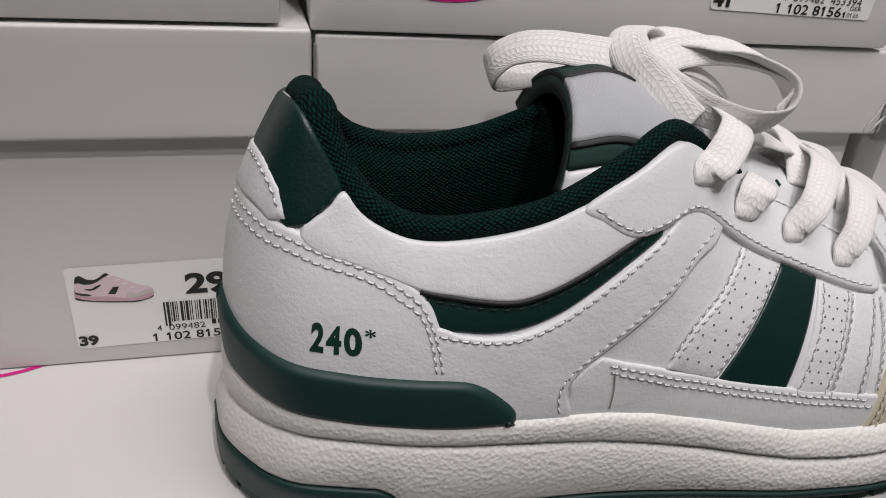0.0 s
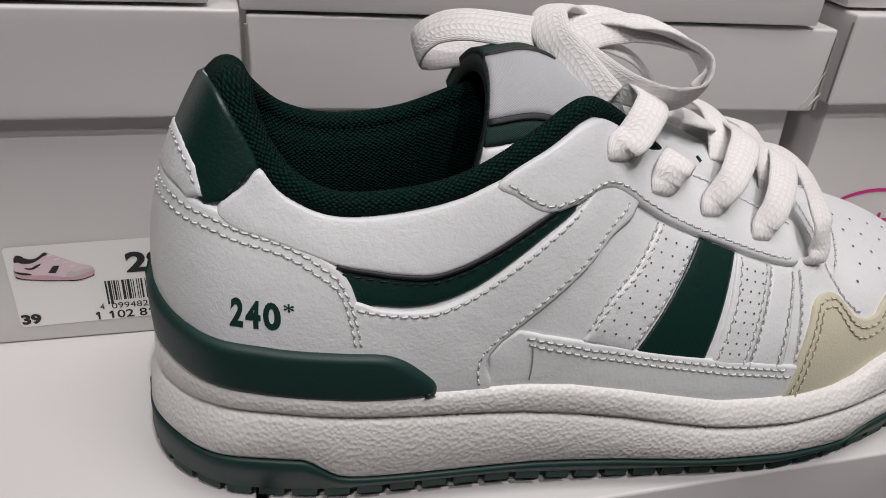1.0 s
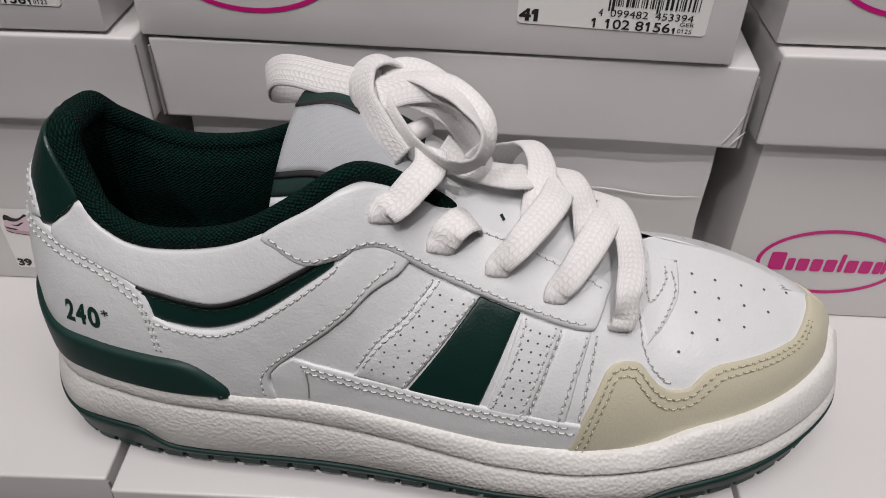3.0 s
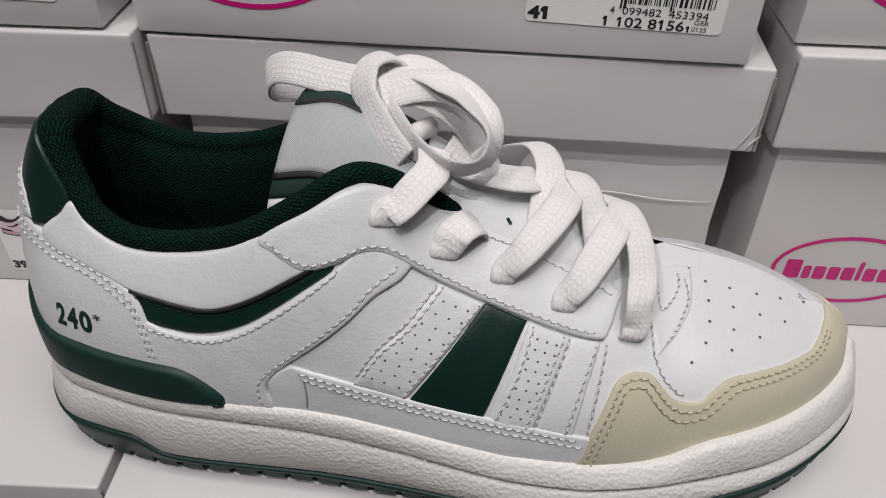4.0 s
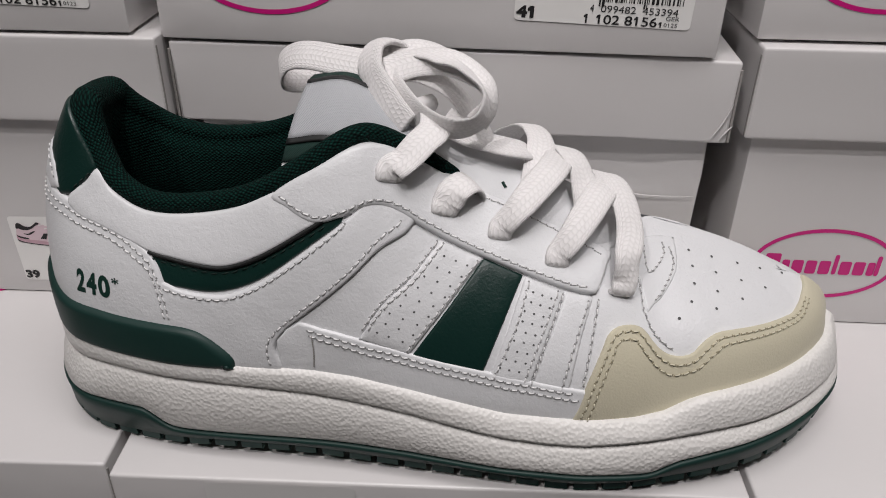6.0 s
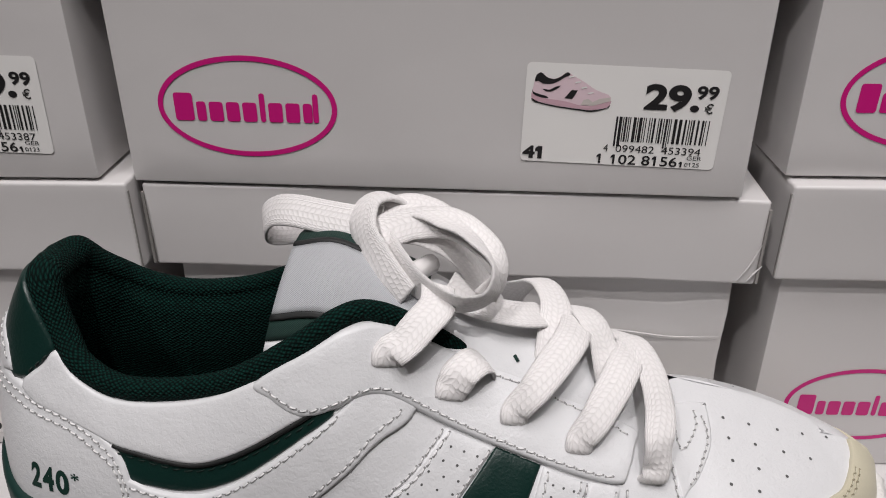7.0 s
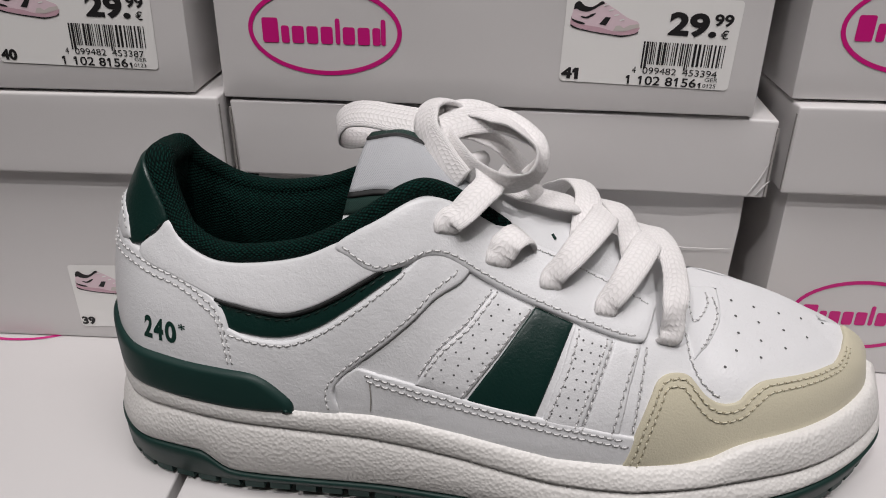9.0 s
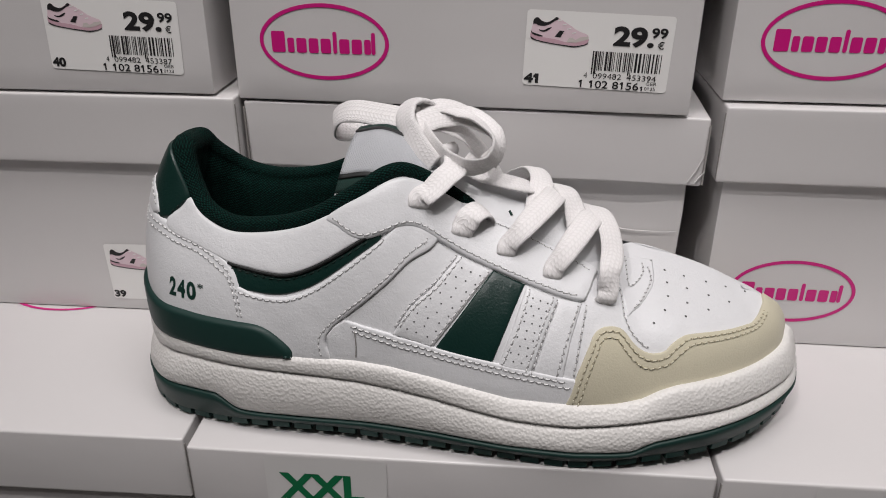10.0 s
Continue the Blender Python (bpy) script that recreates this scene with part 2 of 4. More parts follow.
def box_bm(x0, x1, y0, y1, z0, z1, bevel=0.0, segs=2):
    bm = bmesh.new()
    bmesh.ops.create_cube(bm, size=1, matrix=Matrix.Translation(((x0 + x1) / 2, (y0 + y1) / 2, (z0 + z1) / 2)) @ Matrix.Diagonal((x1 - x0, y1 - y0, z1 - z0, 1)))
    if bevel:
        bmesh.ops.bevel(bm, geom=bm.edges[:], offset=bevel, segments=segs, affect="EDGES", profile=0.6)
    return bm
from mathutils.geometry import delaunay_2d_cdt


def text_mesh(text, bold=0.0, depth=0.0):
    """A flat mesh of a text in the built-in font, one metre high letters."""
    cu = bpy.data.curves.new("text", "FONT")
    cu.body, cu.offset, cu.extrude, cu.resolution_u = text, bold, depth, 4
    ob = bpy.data.objects.new("text", cu)
    scene.collection.objects.link(ob)
    me = bpy.data.meshes.new_from_object(ob.evaluated_get(bpy.context.evaluated_depsgraph_get()))
    bpy.data.objects.remove(ob)
    bpy.data.curves.remove(cu)
    return me


def islands(count, faces):
    """Which faces hang together: lists of faces."""
    root = list(range(count))

    def find(i):
        while root[i] != i:
            root[i] = root[root[i]]
            i = root[i]
        return i

    for f in faces:
        for v in f[1:]:
            root[find(v)] = find(f[0])
    found = {}
    for f in faces:
        found.setdefault(find(f[0]), []).append(f)
    return list(found.values())


def flat_text(name, text, x, z, width, height, mat, parent, bold=0.02, y=-0.0004, split=True):
    """Writing on a front: its lower left corner, its width and height; a part for each letter. The figure one gets its flag."""
    me = text_mesh(text, bold)
    co = np.array([tuple(v.co) for v in me.vertices])
    lo, hi = co.min(0), co.max(0)
    p = np.column_stack([x + (co[:, 0] - lo[0]) / (hi[0] - lo[0]) * width, np.full(len(co), y), z + (co[:, 1] - lo[1]) / (hi[1] - lo[1]) * height])
    faces = [tuple(f.vertices) for f in me.polygons]
    letters = []
    for group in islands(len(p), faces):
        used = sorted({v for f in group for v in f})
        at = {v: k for k, v in enumerate(used)}
        v, f = p[used], [tuple(at[i] for i in q) for q in group]
        (x0, _, z0), (x1, _, z1) = v.min(0), v.max(0)
        if "1" in text and (x1 - x0) < 0.34 * (z1 - z0) and (z1 - z0) > 0.8 * height:
            stem, tall = x1 - x0, z1 - z0
            n = len(v)
            v = np.vstack([v, [(x0, y, z1), (x0 - 0.20 * tall, y, z1 - 0.20 * tall), (x0 - 0.20 * tall, y, z1 - 0.20 * tall - 0.8 * stem), (x0, y, z1 - 0.15 * tall - 0.8 * stem)]])
            f = f + [(n, n + 1, n + 2, n + 3)]
        letters.append((v, f))
    if not split:
        return tagged(part(name, merge(letters), mat, parent, smooth=False), kind="stuff")
    for letter in letters:
        part(name, letter, mat, parent, smooth=False)


def flat_shape(name, points, mat, parent, y=-0.0004, label=""):
    """A thin printed shape on a front; points x, z."""
    bm = bmesh.new()
    f = bm.faces.new([bm.verts.new((px_, y, pz_)) for px_, pz_ in points])
    if f.normal.y > 0:
        f.normal_flip()
    bmesh.ops.triangulate(bm, faces=bm.faces[:])
    bmesh.ops.recalc_face_normals(bm, faces=bm.faces[:])
    return part(name, bm, mat, parent, label, smooth=False)


def round_rect(x0, x1, z0, z1, r, n=5):
    out = []
    for cx, cz, a0 in ((x1 - r, z0 + r, -90), (x1 - r, z1 - r, 0), (x0 + r, z1 - r, 90), (x0 + r, z0 + r, 180)):
        for a in np.linspace(a0, a0 + 90, n):
            out.append((cx + r * math.cos(radians(a)), cz + r * math.sin(radians(a))))
    return out


def bars(name, rects, mat, parent, y=-0.0004):
    v, f = [], []
    for x0, x1, z0, z1 in rects:
        k = len(v)
        v += [(x0, y, z0), (x1, y, z0), (x1, y, z1), (x0, y, z1)]
        f.append((k, k + 1, k + 2, k + 3))
    return part(name, (np.array(v), f), mat, parent, smooth=False)


def ring_mesh(rx, rz, width, y=0.0, n=72):
    a = np.linspace(0, 2 * np.pi, n, endpoint=False)
    rows = [np.column_stack([(rx - d) * np.cos(a), np.full(n, y), (rz - d) * np.sin(a)]) for d in (0, width)]
    return grid_mesh(np.array(rows), True, True)


# ---- sneaker: its forms ----
SOLE_LAT = [(-.0250, -.0490), (-.0215, -.0655), (-.0090, -.0820), (.0063, -.089), (.032, -.0939), (.069, -.0948), (.112, -.0965), (.149, -.0969),
            (.166, -.0964), (.186, -.0932), (.214, -.0838), (.2330, -.0710), (.2475, -.0550), (.2535, -.038)]
SOLE_MED = [(-.0250, -.0490), (-.0205, -.0345), (-.0080, -.0245), (.01, -.0200), (.04, -.0170), (.075, -.0150), (.112, -.012), (.149, -.005),
            (.18, -.002), (.21, -.004), (.230, -.0105), (.2465, -.0225), (.2535, -.038)]
SOLE_TOP = ([-.031, -.007, .012, .042, .077, .09, .107, .122, .137, .163, .178, .187, .194, .2, .21, .235, .262], [.0408, .0400, .0392, .0388, .0393, .0385, .0355, .0322, .0290, .0280, .0288, .0302, .0335, .0350, .0357, .0358, .0375])
SOLE_GROOVE = ([-.031, -.02, -.007, .012, .042, .077, .092, .107, .122, .137, .15, .163, .178, .192, .207, .22, .262], [.0275, .0285, .0310, .0315, .0310, .0298, .0282, .0260, .0230, .0206, .0198, .0200, .0214, .0225, .0232, .0236, .0245])
SOLE_GREEN = ([-.031, -.017, 0, .0175, .0255, .03, .06, .08, .107, .137, .163, .1845, .1925, .205, .22, .262], [.0145, .0165, .0168, .0165, .0108, .0102, .0105, .0112, .0110, .0098, .0096, .0102, .0140, .0160, .0175, .0190])
SOLE_BASE = ([-.031, -.02, -.007, .012, .042, .077, .107, .137, .15, .163, .178, .192, .207, .22, .235, .262], [.004, .0012, .0004, .0012, .0034, .0038, .0024, .0008, 0, .0002, .0020, .0042, .0056, .0064, .0072, .0110])
# how far the side wall stands out at the groove, at the green edge and at the tread
FLARE_X = [-.031, -.017, -.007, .012, .03, .09, .11, .137, .163, .192, .207, .233, .262]
FLARE_GROOVE = [0, 0, 0, 0, 0, 0, .0005, .0020, .0024, .0026, .0026, .0034, .0036]
FLARE_GREEN = [.0024, .0034, .0034, .0014, .0008, .0008, .0018, .0040, .0044, .0046, .0050, .0052, .0046]
FLARE_BASE = [.0042, .0036, .0010, 0, 0, 0, 0, .0006, .0016, .0036, .0042, .0044, .0032]
# feather line and upper rim, station by station: x, y of the line; x, y, z of the rim
LAT = [(-.0210, -.0490, -.0055, -.0450, .1105), (-.0178, -.0645, -.0008, -.0620, .1110), (-.0070, -.0795, .0085, -.0692, .0950), (.0065, -.0858, .0160, -.0735, .0872),
       (.030, -.0905, .0300, -.0770, .0840), (.052, -.0915, .0555, -.0790, .0890), (.073, -.0918, .0755, -.0772, .1000), (.089, -.0925, .0885, -.0720, .1070),
       (.100, -.0930, .0985, -.0660, .1050), (.116, -.0935, .1170, -.0610, .0930), (.135, -.0937, .1350, -.0595, .0850), (.157, -.0934, .1570, -.0570, .0755),
       (.173, -.0915, .1700, -.0520, .0725), (.189, -.0872, .1830, -.0380, .0712), (.210, -.0800, .2040, -.0355, .0650), (.2290, -.0680, .2180, -.0350, .0598),
       (.243, -.0530, .2270, -.0360, .0555), (.2490, -.0380, .2280, -.0400, .0545)]
MED = [(-.0210, -.0490, -.0055, -.0450, .1105), (-.0172, -.0355, -.0030, -.0340, .1075), (-.0065, -.0265, .0045, -.0275, .0970), (.0065, -.0230, .0125, -.0240, .0890),
       (.030, -.0200, .0285, -.0222, .0850), (.052, -.0180, .0500, -.0222, .0880), (.073, -.0175, .0695, -.0240, .0965), (.089, -.0165, .0860, -.0270, .1035),
       (.100, -.0150, .0960, -.0310, .1040), (.116, -.0140, .1150, -.0340, .0930), (.135, -.0110, .1330, -.0340, .0850), (.157, -.0075, .1550, -.0350, .0755),
       (.173, -.0055, .1690, -.0350, .0725), (.189, -.0050, .1830, -.0380, .0712), (.210, -.0075, .2040, -.0355, .0650), (.2280, -.0145, .2180, -.0350, .0598),
       (.242, -.0255, .2270, -.0360, .0555), (.2490, -.0380, .2280, -.0400, .0545)]
LAST = len(LAT) - 1


def upper_at(table, u, h):
    """The upper's surface: u runs over the stations from heel to toe, h from the sole (0) to the rim (1). Arrays of one shape."""
    u, h = np.broadcast_arrays(np.asarray(u, float), np.asarray(h, float))
    shape = u.shape
    row = stations(table, np.clip(u.ravel(), 0, LAST))
    h = np.clip(h.ravel(), 0, 1)
    uu = u.ravel()
    bz = np.interp(row[:, 0], *SOLE_TOP) - 0.002
    # straight leaning quarters behind, a round dome over the toes
    dome = np.clip((uu - 8.5) / 4, 0, 1)
    a = h * np.pi / 2
    plan = (1 - dome) * (0.55 * h ** 1.5 + 0.45 * h ** 3) + dome * (1 - np.cos(a) ** 1.15)
    side = 1 - np.cos(a) ** 1.15
    slope = 0.38 * (1 - (1 - side) ** 12) + 0.62 * side ** 0.77
    flat = np.clip((uu - 11.2) / 1.5, 0, 1) * np.clip((17.5 - uu) / 2.0, 0, 1)
    rise = (1 - dome) * h + dome * ((1 - flat) * np.sin(a) ** 0.92 + flat * slope)
    heel = np.clip(1 - uu / 3.0, 0, 1)
    plan = plan - heel * 0.75 * h * (1 - h)
    x = row[:, 0] + (row[:, 2] - row[:, 0]) * plan
    y = row[:, 1] + (row[:, 3] - row[:, 1]) * plan
    z = bz + (row[:, 4] - bz) * rise
    return np.stack([x, y, z], 1).reshape(*shape, 3)


def upper_normal(table, u, h, sign):
    e = 1e-3
    du = upper_at(table, np.asarray(u) + e * 5, h) - upper_at(table, np.asarray(u) - e * 5, h)
    hh = np.clip(h, 0.01, 0.985)
    dh = upper_at(table, u, hh + e) - upper_at(table, u, hh - e)
    n = np.cross(du, dh)
    n /= np.linalg.norm(n, axis=-1, keepdims=True) + 1e-12
    return n * sign


# ---- room ----
def slab(name, x0, x1, y0, y1, z0, z1, mat, label):
    return tagged(part(name, box_bm(x0, x1, y0, y1, z0, z1), mat, smooth=False), label, name.split("_")[0], kind="structure")


slab("floor", -3.2, 3.2, -4.2, 3.2, -1.25, -1.15, M_SHELF, "plain grey shop floor")
slab("ceiling", -3.2, 3.2, -4.2, 3.2, 1.9, 2.0, M_WALL, "plain light shop ceiling")
slab("wall_north", -3.2, 3.2, 0.45, 0.55, -1.15, 1.9, M_WALL, "plain light shop wall behind the shelf")
slab("wall_south", -3.2, 3.2, -4.2, -4.1, -1.15, 1.9, M_WALL, "plain light shop wall")
slab("wall_east", 3.1, 3.2, -4.1, 0.45, -1.15, 1.9, M_WALL, "plain light shop wall")
slab("wall_west", -3.2, -3.1, -4.1, 0.45, -1.15, 1.9, M_WALL, "plain light shop wall")
slab("shelf_board", -1.2, 1.4, -0.13, 0.45, -0.1445, -0.1150, M_SHELF, "grey shelf board under the shoe boxes")


# ---- shoe boxes ----
OVER = 0.0045  # how far the lid stands out
BOX_W, BOX_D, BOX_H, LID_H = 0.2020, 0.320, 0.1135, 0.0315


def logo(parent, x, z):
    """A magenta oval with plain blocks in place of its lettering."""
    v, f = ring_mesh(0.0292, 0.0166, 0.0017, -0.0002)
    ob = part("brand_oval", (v, f), M_PINK, parent, "magenta printed oval brand mark", smooth=False)
    ob.location = (x, 0, z)
    widths = [(.0062, .0092), (.0031, .0064), (.0046, .0064), (.0044, .0064), (.0046, .0064), (.0018, .0095), (.0046, .0064), (.0046, .0064), (.0030, .0064), (.0018, .0095)]
    at = -0.0238
    for k, (w, h) in enumerate(widths):
        flat_shape("mark_block", round_rect(at, at + w, -0.0048, -0.0048 + h, 0.0008, 3), M_PINK, ob, -0.0002)
        at += w + (0.0002 if k == 8 else 0.0010)
    return ob


def price_label(parent, x, z, tilt, size, digits, code):
    """A paper price label: picture of the sneaker, price, bar code, numbers."""
    w, h = 0.0612, 0.0318
    paper = flat_shape("price_label", round_rect(-w / 2, w / 2, -h / 2, h / 2, 0.0015), M_LABEL, parent, 0.0, "white paper price label")
    paper.matrix_basis = pose(x, -0.0003, z, 0, tilt, 0)
    flat_text("price", "29.", 0.0060, 0.0026, 0.0168, 0.0084, M_INK, paper, 0.04, -0.0002)
    flat_text("price", "99", 0.0214, 0.0068, 0.0066, 0.0042, M_INK, paper, 0.03, -0.0002)
    flat_text("price", "€", 0.0245, 0.0024, 0.0026, 0.0032, M_INK, paper, 0.01, -0.0002)
    flat_text("size", size, -0.0300, -0.0149, 0.0062, 0.0042, M_INK, paper, 0.05, -0.0002)
    rnd = random.Random(7)
    rects, at = [], -0.0018
    k = 0
    while at < 0.0272:
        bw = rnd.choice((0.0003, 0.0003, 0.0006, 0.0009))
        rects.append((at, at + bw, -0.0079 if k not in (0, 1, 17, 18) else -0.0095, 0.0002))
        at += bw + rnd.choice((0.0003, 0.0004, 0.0006, 0.0008))
        k += 1
    tagged(bars("bar_code", rects, M_INK, paper, -0.0002), kind="stuff")
    groups = digits.split(" ")
    spots = [(-0.0046, 0.0014), (-0.0008, 0.0120), (0.0135, 0.0122)]
    for g, (gx, gw) in zip(groups, spots):
        if g == "-":
            bars("number", [(gx + i * 0.002, gx + i * 0.002 + 0.0014, -0.0102, -0.0082) for i in range(6)], M_INK, paper, -0.0002)
        else:
            flat_text("number", g, gx, -0.0114, gw * len(g) / (1 if len(g) == 1 else 6), 0.0024, M_INK, paper, 0.0, -0.0002, False)
    flat_text("article_number", "1 102 8156", -0.0058, -0.0155, 0.0248, 0.0033, M_INK, paper, 0.012, -0.0002, False)
    flat_text("article_number", "1", 0.0200, -0.0155, 0.0006, 0.0019, M_INK, paper, 0.0, -0.0002)
    flat_text("code", "GER", 0.0218, -0.0130, 0.0046, 0.0014, M_INK, paper, 0.0, -0.0002, False)
    flat_text("code", code, 0.0214, -0.0152, 0.0046, 0.0014, M_INK, paper, 0.0, -0.0002, False)
    # printed picture of the sneaker
    def printed(points, mat, y, smooth=True):
        flat_shape("picture", [tuple(q) for q in spline(points, 60, True)[:-1]] if smooth else points, mat, paper, y)

    printed([(-.02784, .01041), (-.02766, .01188), (-.02655, .01287), (-.02553, .01253), (-.02419, .01143), (-.02195, .01106), (-.0201, .01203), (-.01828, .0133), (-.01699, .01268), (-.01492, .01157), (-.01206, .01001), (-.00995, .00865), (-.00739, .00756), (-.00511, .00685), (-.00426, .00577), (-.0045, .00356), (-.00537, .00253), (-.00966, .00158), (-.01409, .00184), (-.02051, .00248), (-.02599, .00342), (-.02829, .00427), (-.02879, .00571), (-.02842, .00769), (-.02805, .00966)], M_PINK_PALE, -0.00015)
    printed([(-.0286, .00484), (-.02602, .00361), (-.02053, .00262), (-.01411, .00198), (-.00968, .00177), (-.00539, .00273), (-.00444, .00385), (-.00471, .00276), (-.00963, .00129), (-.01406, .00159), (-.02049, .00224), (-.02597, .00317), (-.02826, .00398)], M_INK, -0.0002)
    printed([(-.02868, .00562), (-.02829, .00647), (-.02568, .00504), (-.01826, .00421), (-.01325, .0031), (-.00936, .00325), (-.00431, .00493), (-.00439, .00385), (-.0054, .00282), (-.0097, .00192), (-.01412, .00213), (-.02055, .00277), (-.02603, .00376), (-.02849, .00475)], M_PINK_SHOE, -0.0002)
    printed([(-.02785, .01006), (-.02766, .01188), (-.02655, .01287), (-.02553, .01253), (-.02419, .01143), (-.02195, .01106), (-.02009, .01193), (-.01838, .01325), (-.01732, .01257), (-.01907, .0116), (-.0208, .01038), (-.02299, .00944), (-.02545, .00955), (-.02684, .01021)], M_INK, -0.00025)
    printed([(-.02526, .00785), (-.02328, .00766), (-.02167, .00853), (-.02002, .0091), (-.02075, .00819), (-.02273, .0071), (-.02446, .00721)], M_INK, -0.00025)
    printed([(-.01848, .00527), (-.01646, .00787), (-.0146, .00782), (-.01605, .00501)], M_INK, -0.00025, False)
    printed([(-.02855, .00758), (-.02802, .00673), (-.02579, .00602), (-.02403, .00557), (-.02353, .00501), (-.0257, .00514), (-.02804, .00605)], M_INK, -0.00025)
    printed([(-.01327, .0033), (-.01248, .005), (-.01105, .00527), (-.00972, .00436), (-.00765, .00554), (-.00454, .0061), (-.00426, .00494), (-.00936, .00325)], M_PRINT_TOE, -0.00025, False)
    for k in range(4):
        a, b = -.0178 + k * .0021, .0120 - k * .0016
        printed([(a, b), (a + .0016, b + .0004), (a + .0018, b), (a + .0002, b - .0004)], M_LABEL, -.0003, False)
    return paper


def crease(parent, points, radius=0.00035, y=-0.0002):
    """A raised fold in the card; points x, z on the front."""
    path = spline([(a, y, b) for a, b in points], 24)
    k = np.linspace(0, np.pi, 24)
    return part("card_crease", tube(path, radius * (0.3 + np.sin(k)), 6, ups=np.tile([0, -1.0, 0], (24, 1))), M_CARD, parent, "worn fold in the card")


def shoe_box(m, label, dents=0.0, seed=0, h=BOX_H, lid=LID_H):
    """A white card box with its lid; origin at the middle of the front's lower edge."""
    ob = tagged(new("shoe_box"), label, "shoe box", "white shoe boxes on the shelf")
    w, d = BOX_W / 2, BOX_D

    def soften(bm, amount):
        bmesh.ops.subdivide_edges(bm, edges=[e for e in bm.edges if e.calc_length() > 0.03], cuts=9, use_grid_fill=True)
        off = Vector((seed * 3.1, seed * 1.7, 0))
        for v in bm.verts:
            k = abs(noise.noise(v.co * 14 + off)) * 0.00012 + (abs(noise.noise(v.co * 30 + off)) + 1.4 * max(0, noise.noise(v.co * 11 + off))) * amount
            v.co += Vector((0.3 * k if v.co.x < 0 else -0.3 * k, k if v.co.y < d / 2 else -k, 0))

    bm = box_bm(-w, w, 0, d, 0, h - 0.002, 0.0011)
    soften(bm, dents)
    body = part("body", bm, M_CARD, ob)
    t = OVER
    # lid: a shallow tray upside down
    bm = box_bm(-w - t, w + t, -t, d + t, h - lid, h, 0.0012, 3)
    soften(bm, dents * 0.4)
    part("lid", bm, M_CARD, ob, "lid with folded corners")
    for o in ob.children:
        for e in o.data.polygons:
            e.use_smooth = True
        o.data.set_sharp_from_angle(angle=radians(40))
    # the side flaps of the lid show as thin dark folds at its front corners
    for s in (-1, 1):
        part("corner_fold", box_bm(s * (w + t) - 0.0006 if s > 0 else -w - t - 0.0002, s * (w + t) + 0.0002 if s > 0 else -w - t + 0.0006, -t + 0.0006, -t + 0.0016, h - lid + 0.001, h - 0.003), M_CARD_IN, ob, "raw card edge at the fold", smooth=False)
    ob.matrix_basis = m
    return ob
# column by column: x of the middle, y of the front, yaw
BACK = [(-0.1025, -0.0087, 3.2, 0.1166), (0.1098, 0.0048, 0.4, 0.1135), (0.3260, 0.0105, 2.4, 0.1192)]
for n, (x, y, yaw, tall) in enumerate(BACK):
    low = shoe_box(pose(x, y, 0, 0, 0, yaw), ("white glossy shoe box with price label for size 39", "white shoe box with a crumpled front", "white glossy shoe box with magenta brand oval")[n],
                   (0.0, 0.0045, 0.0001)[n], n + 1, tall, (0.0335, 0.0315, 0.0345)[n])
    up = shoe_box(pose(x - (0.004, 0.0058, 0.0060)[n], y - (0.0035, 0.0043, -0.0010)[n], tall + 0.0011, 0, 0, yaw),
                  ("white glossy shoe box with price label for size 40", "white glossy shoe box with price label for size 41", "white glossy shoe box with magenta brand oval, stacked")[n], 0.0001, n + 5)
    if n == 0:
        price_label(low, 0.0578, 0.0228, -1.2, "39", "4 099482 -", "0123")
        price_label(up, 0.0580, 0.0255, 1.6, "40", "4 099482 453387", "0123")
        logo(low, -0.0615, 0.0285)
        logo(up, -0.0615, 0.0270)
    if n == 1:
        price_label(up, 0.0598, 0.0264, 1.6, "41", "4 099482 453394", "0125")
        logo(up, -0.0590, 0.0268)
        # folds in the lid's corner and in the crumpled front
        crease(low, [(.0985, .0840), (.1020, .0905), (.1046, .0980)], 0.0003, -OVER + 0.0002)
        crease(low, [(.1015, .0835), (.1040, .0875), (.1060, .0900)], 0.0003, -OVER + 0.0002)
        crease(low, [(.0300, .0480), (.0450, .0560), (.0580, .0585), (.0800, .0565), (.0980, .0570)], 0.0003, 0.0018)
    if n == 2:
        logo(low, -0.0605, 0.0290)
        logo(up, -0.0600, 0.0265)
FRONT = [(-0.1010, -0.1095, 4.0), (0.1130, -0.1005, 3.2), (0.3255, -0.0885, 3.6)]
for n, (x, y, yaw) in enumerate(FRONT):
    box = shoe_box(pose(x, y + OVER, -BOX_H - 0.0004, 0, 0, yaw), "white glossy shoe box under the sneaker and other boxes" if n == 1 else "white glossy shoe box carrying other boxes", 0.0004, n + 9)
    if n > 0:
        sticker = flat_shape("sticker", round_rect(-0.0250, 0.0250, -0.034, 0.0, 0.0015), M_CLEAR, box, 0.0, "cloudy clear size sticker")
        sticker.location = (-0.0485 if n == 1 else -0.0448, -OVER - 0.0004, BOX_H - 0.0012)
        flat_text("size_letters", "XXL", -0.0196, -0.0222, 0.0352, 0.0138, M_XXL, sticker, 0.04, -0.0002)
    if n != 1:
        v, f = ring_mesh(0.0292, 0.0166, 0.0017)
        v = np.column_stack([v[:, 0], -v[:, 2], np.zeros(len(v))])
        mark = part("brand_oval", (v, f), M_PINK, box, "magenta printed oval brand mark", smooth=False)
        mark.location = ((0.0, 0.0955 + 0.0125, BOX_H + 0.0003) if n == 0 else (-0.0060, 0.1060 + 0.0125, BOX_H + 0.0003))


# ---- sneaker ----
shoe = tagged(new("sneaker"), "white leather sneaker with dark green trim and beige suede toe", "sneaker")


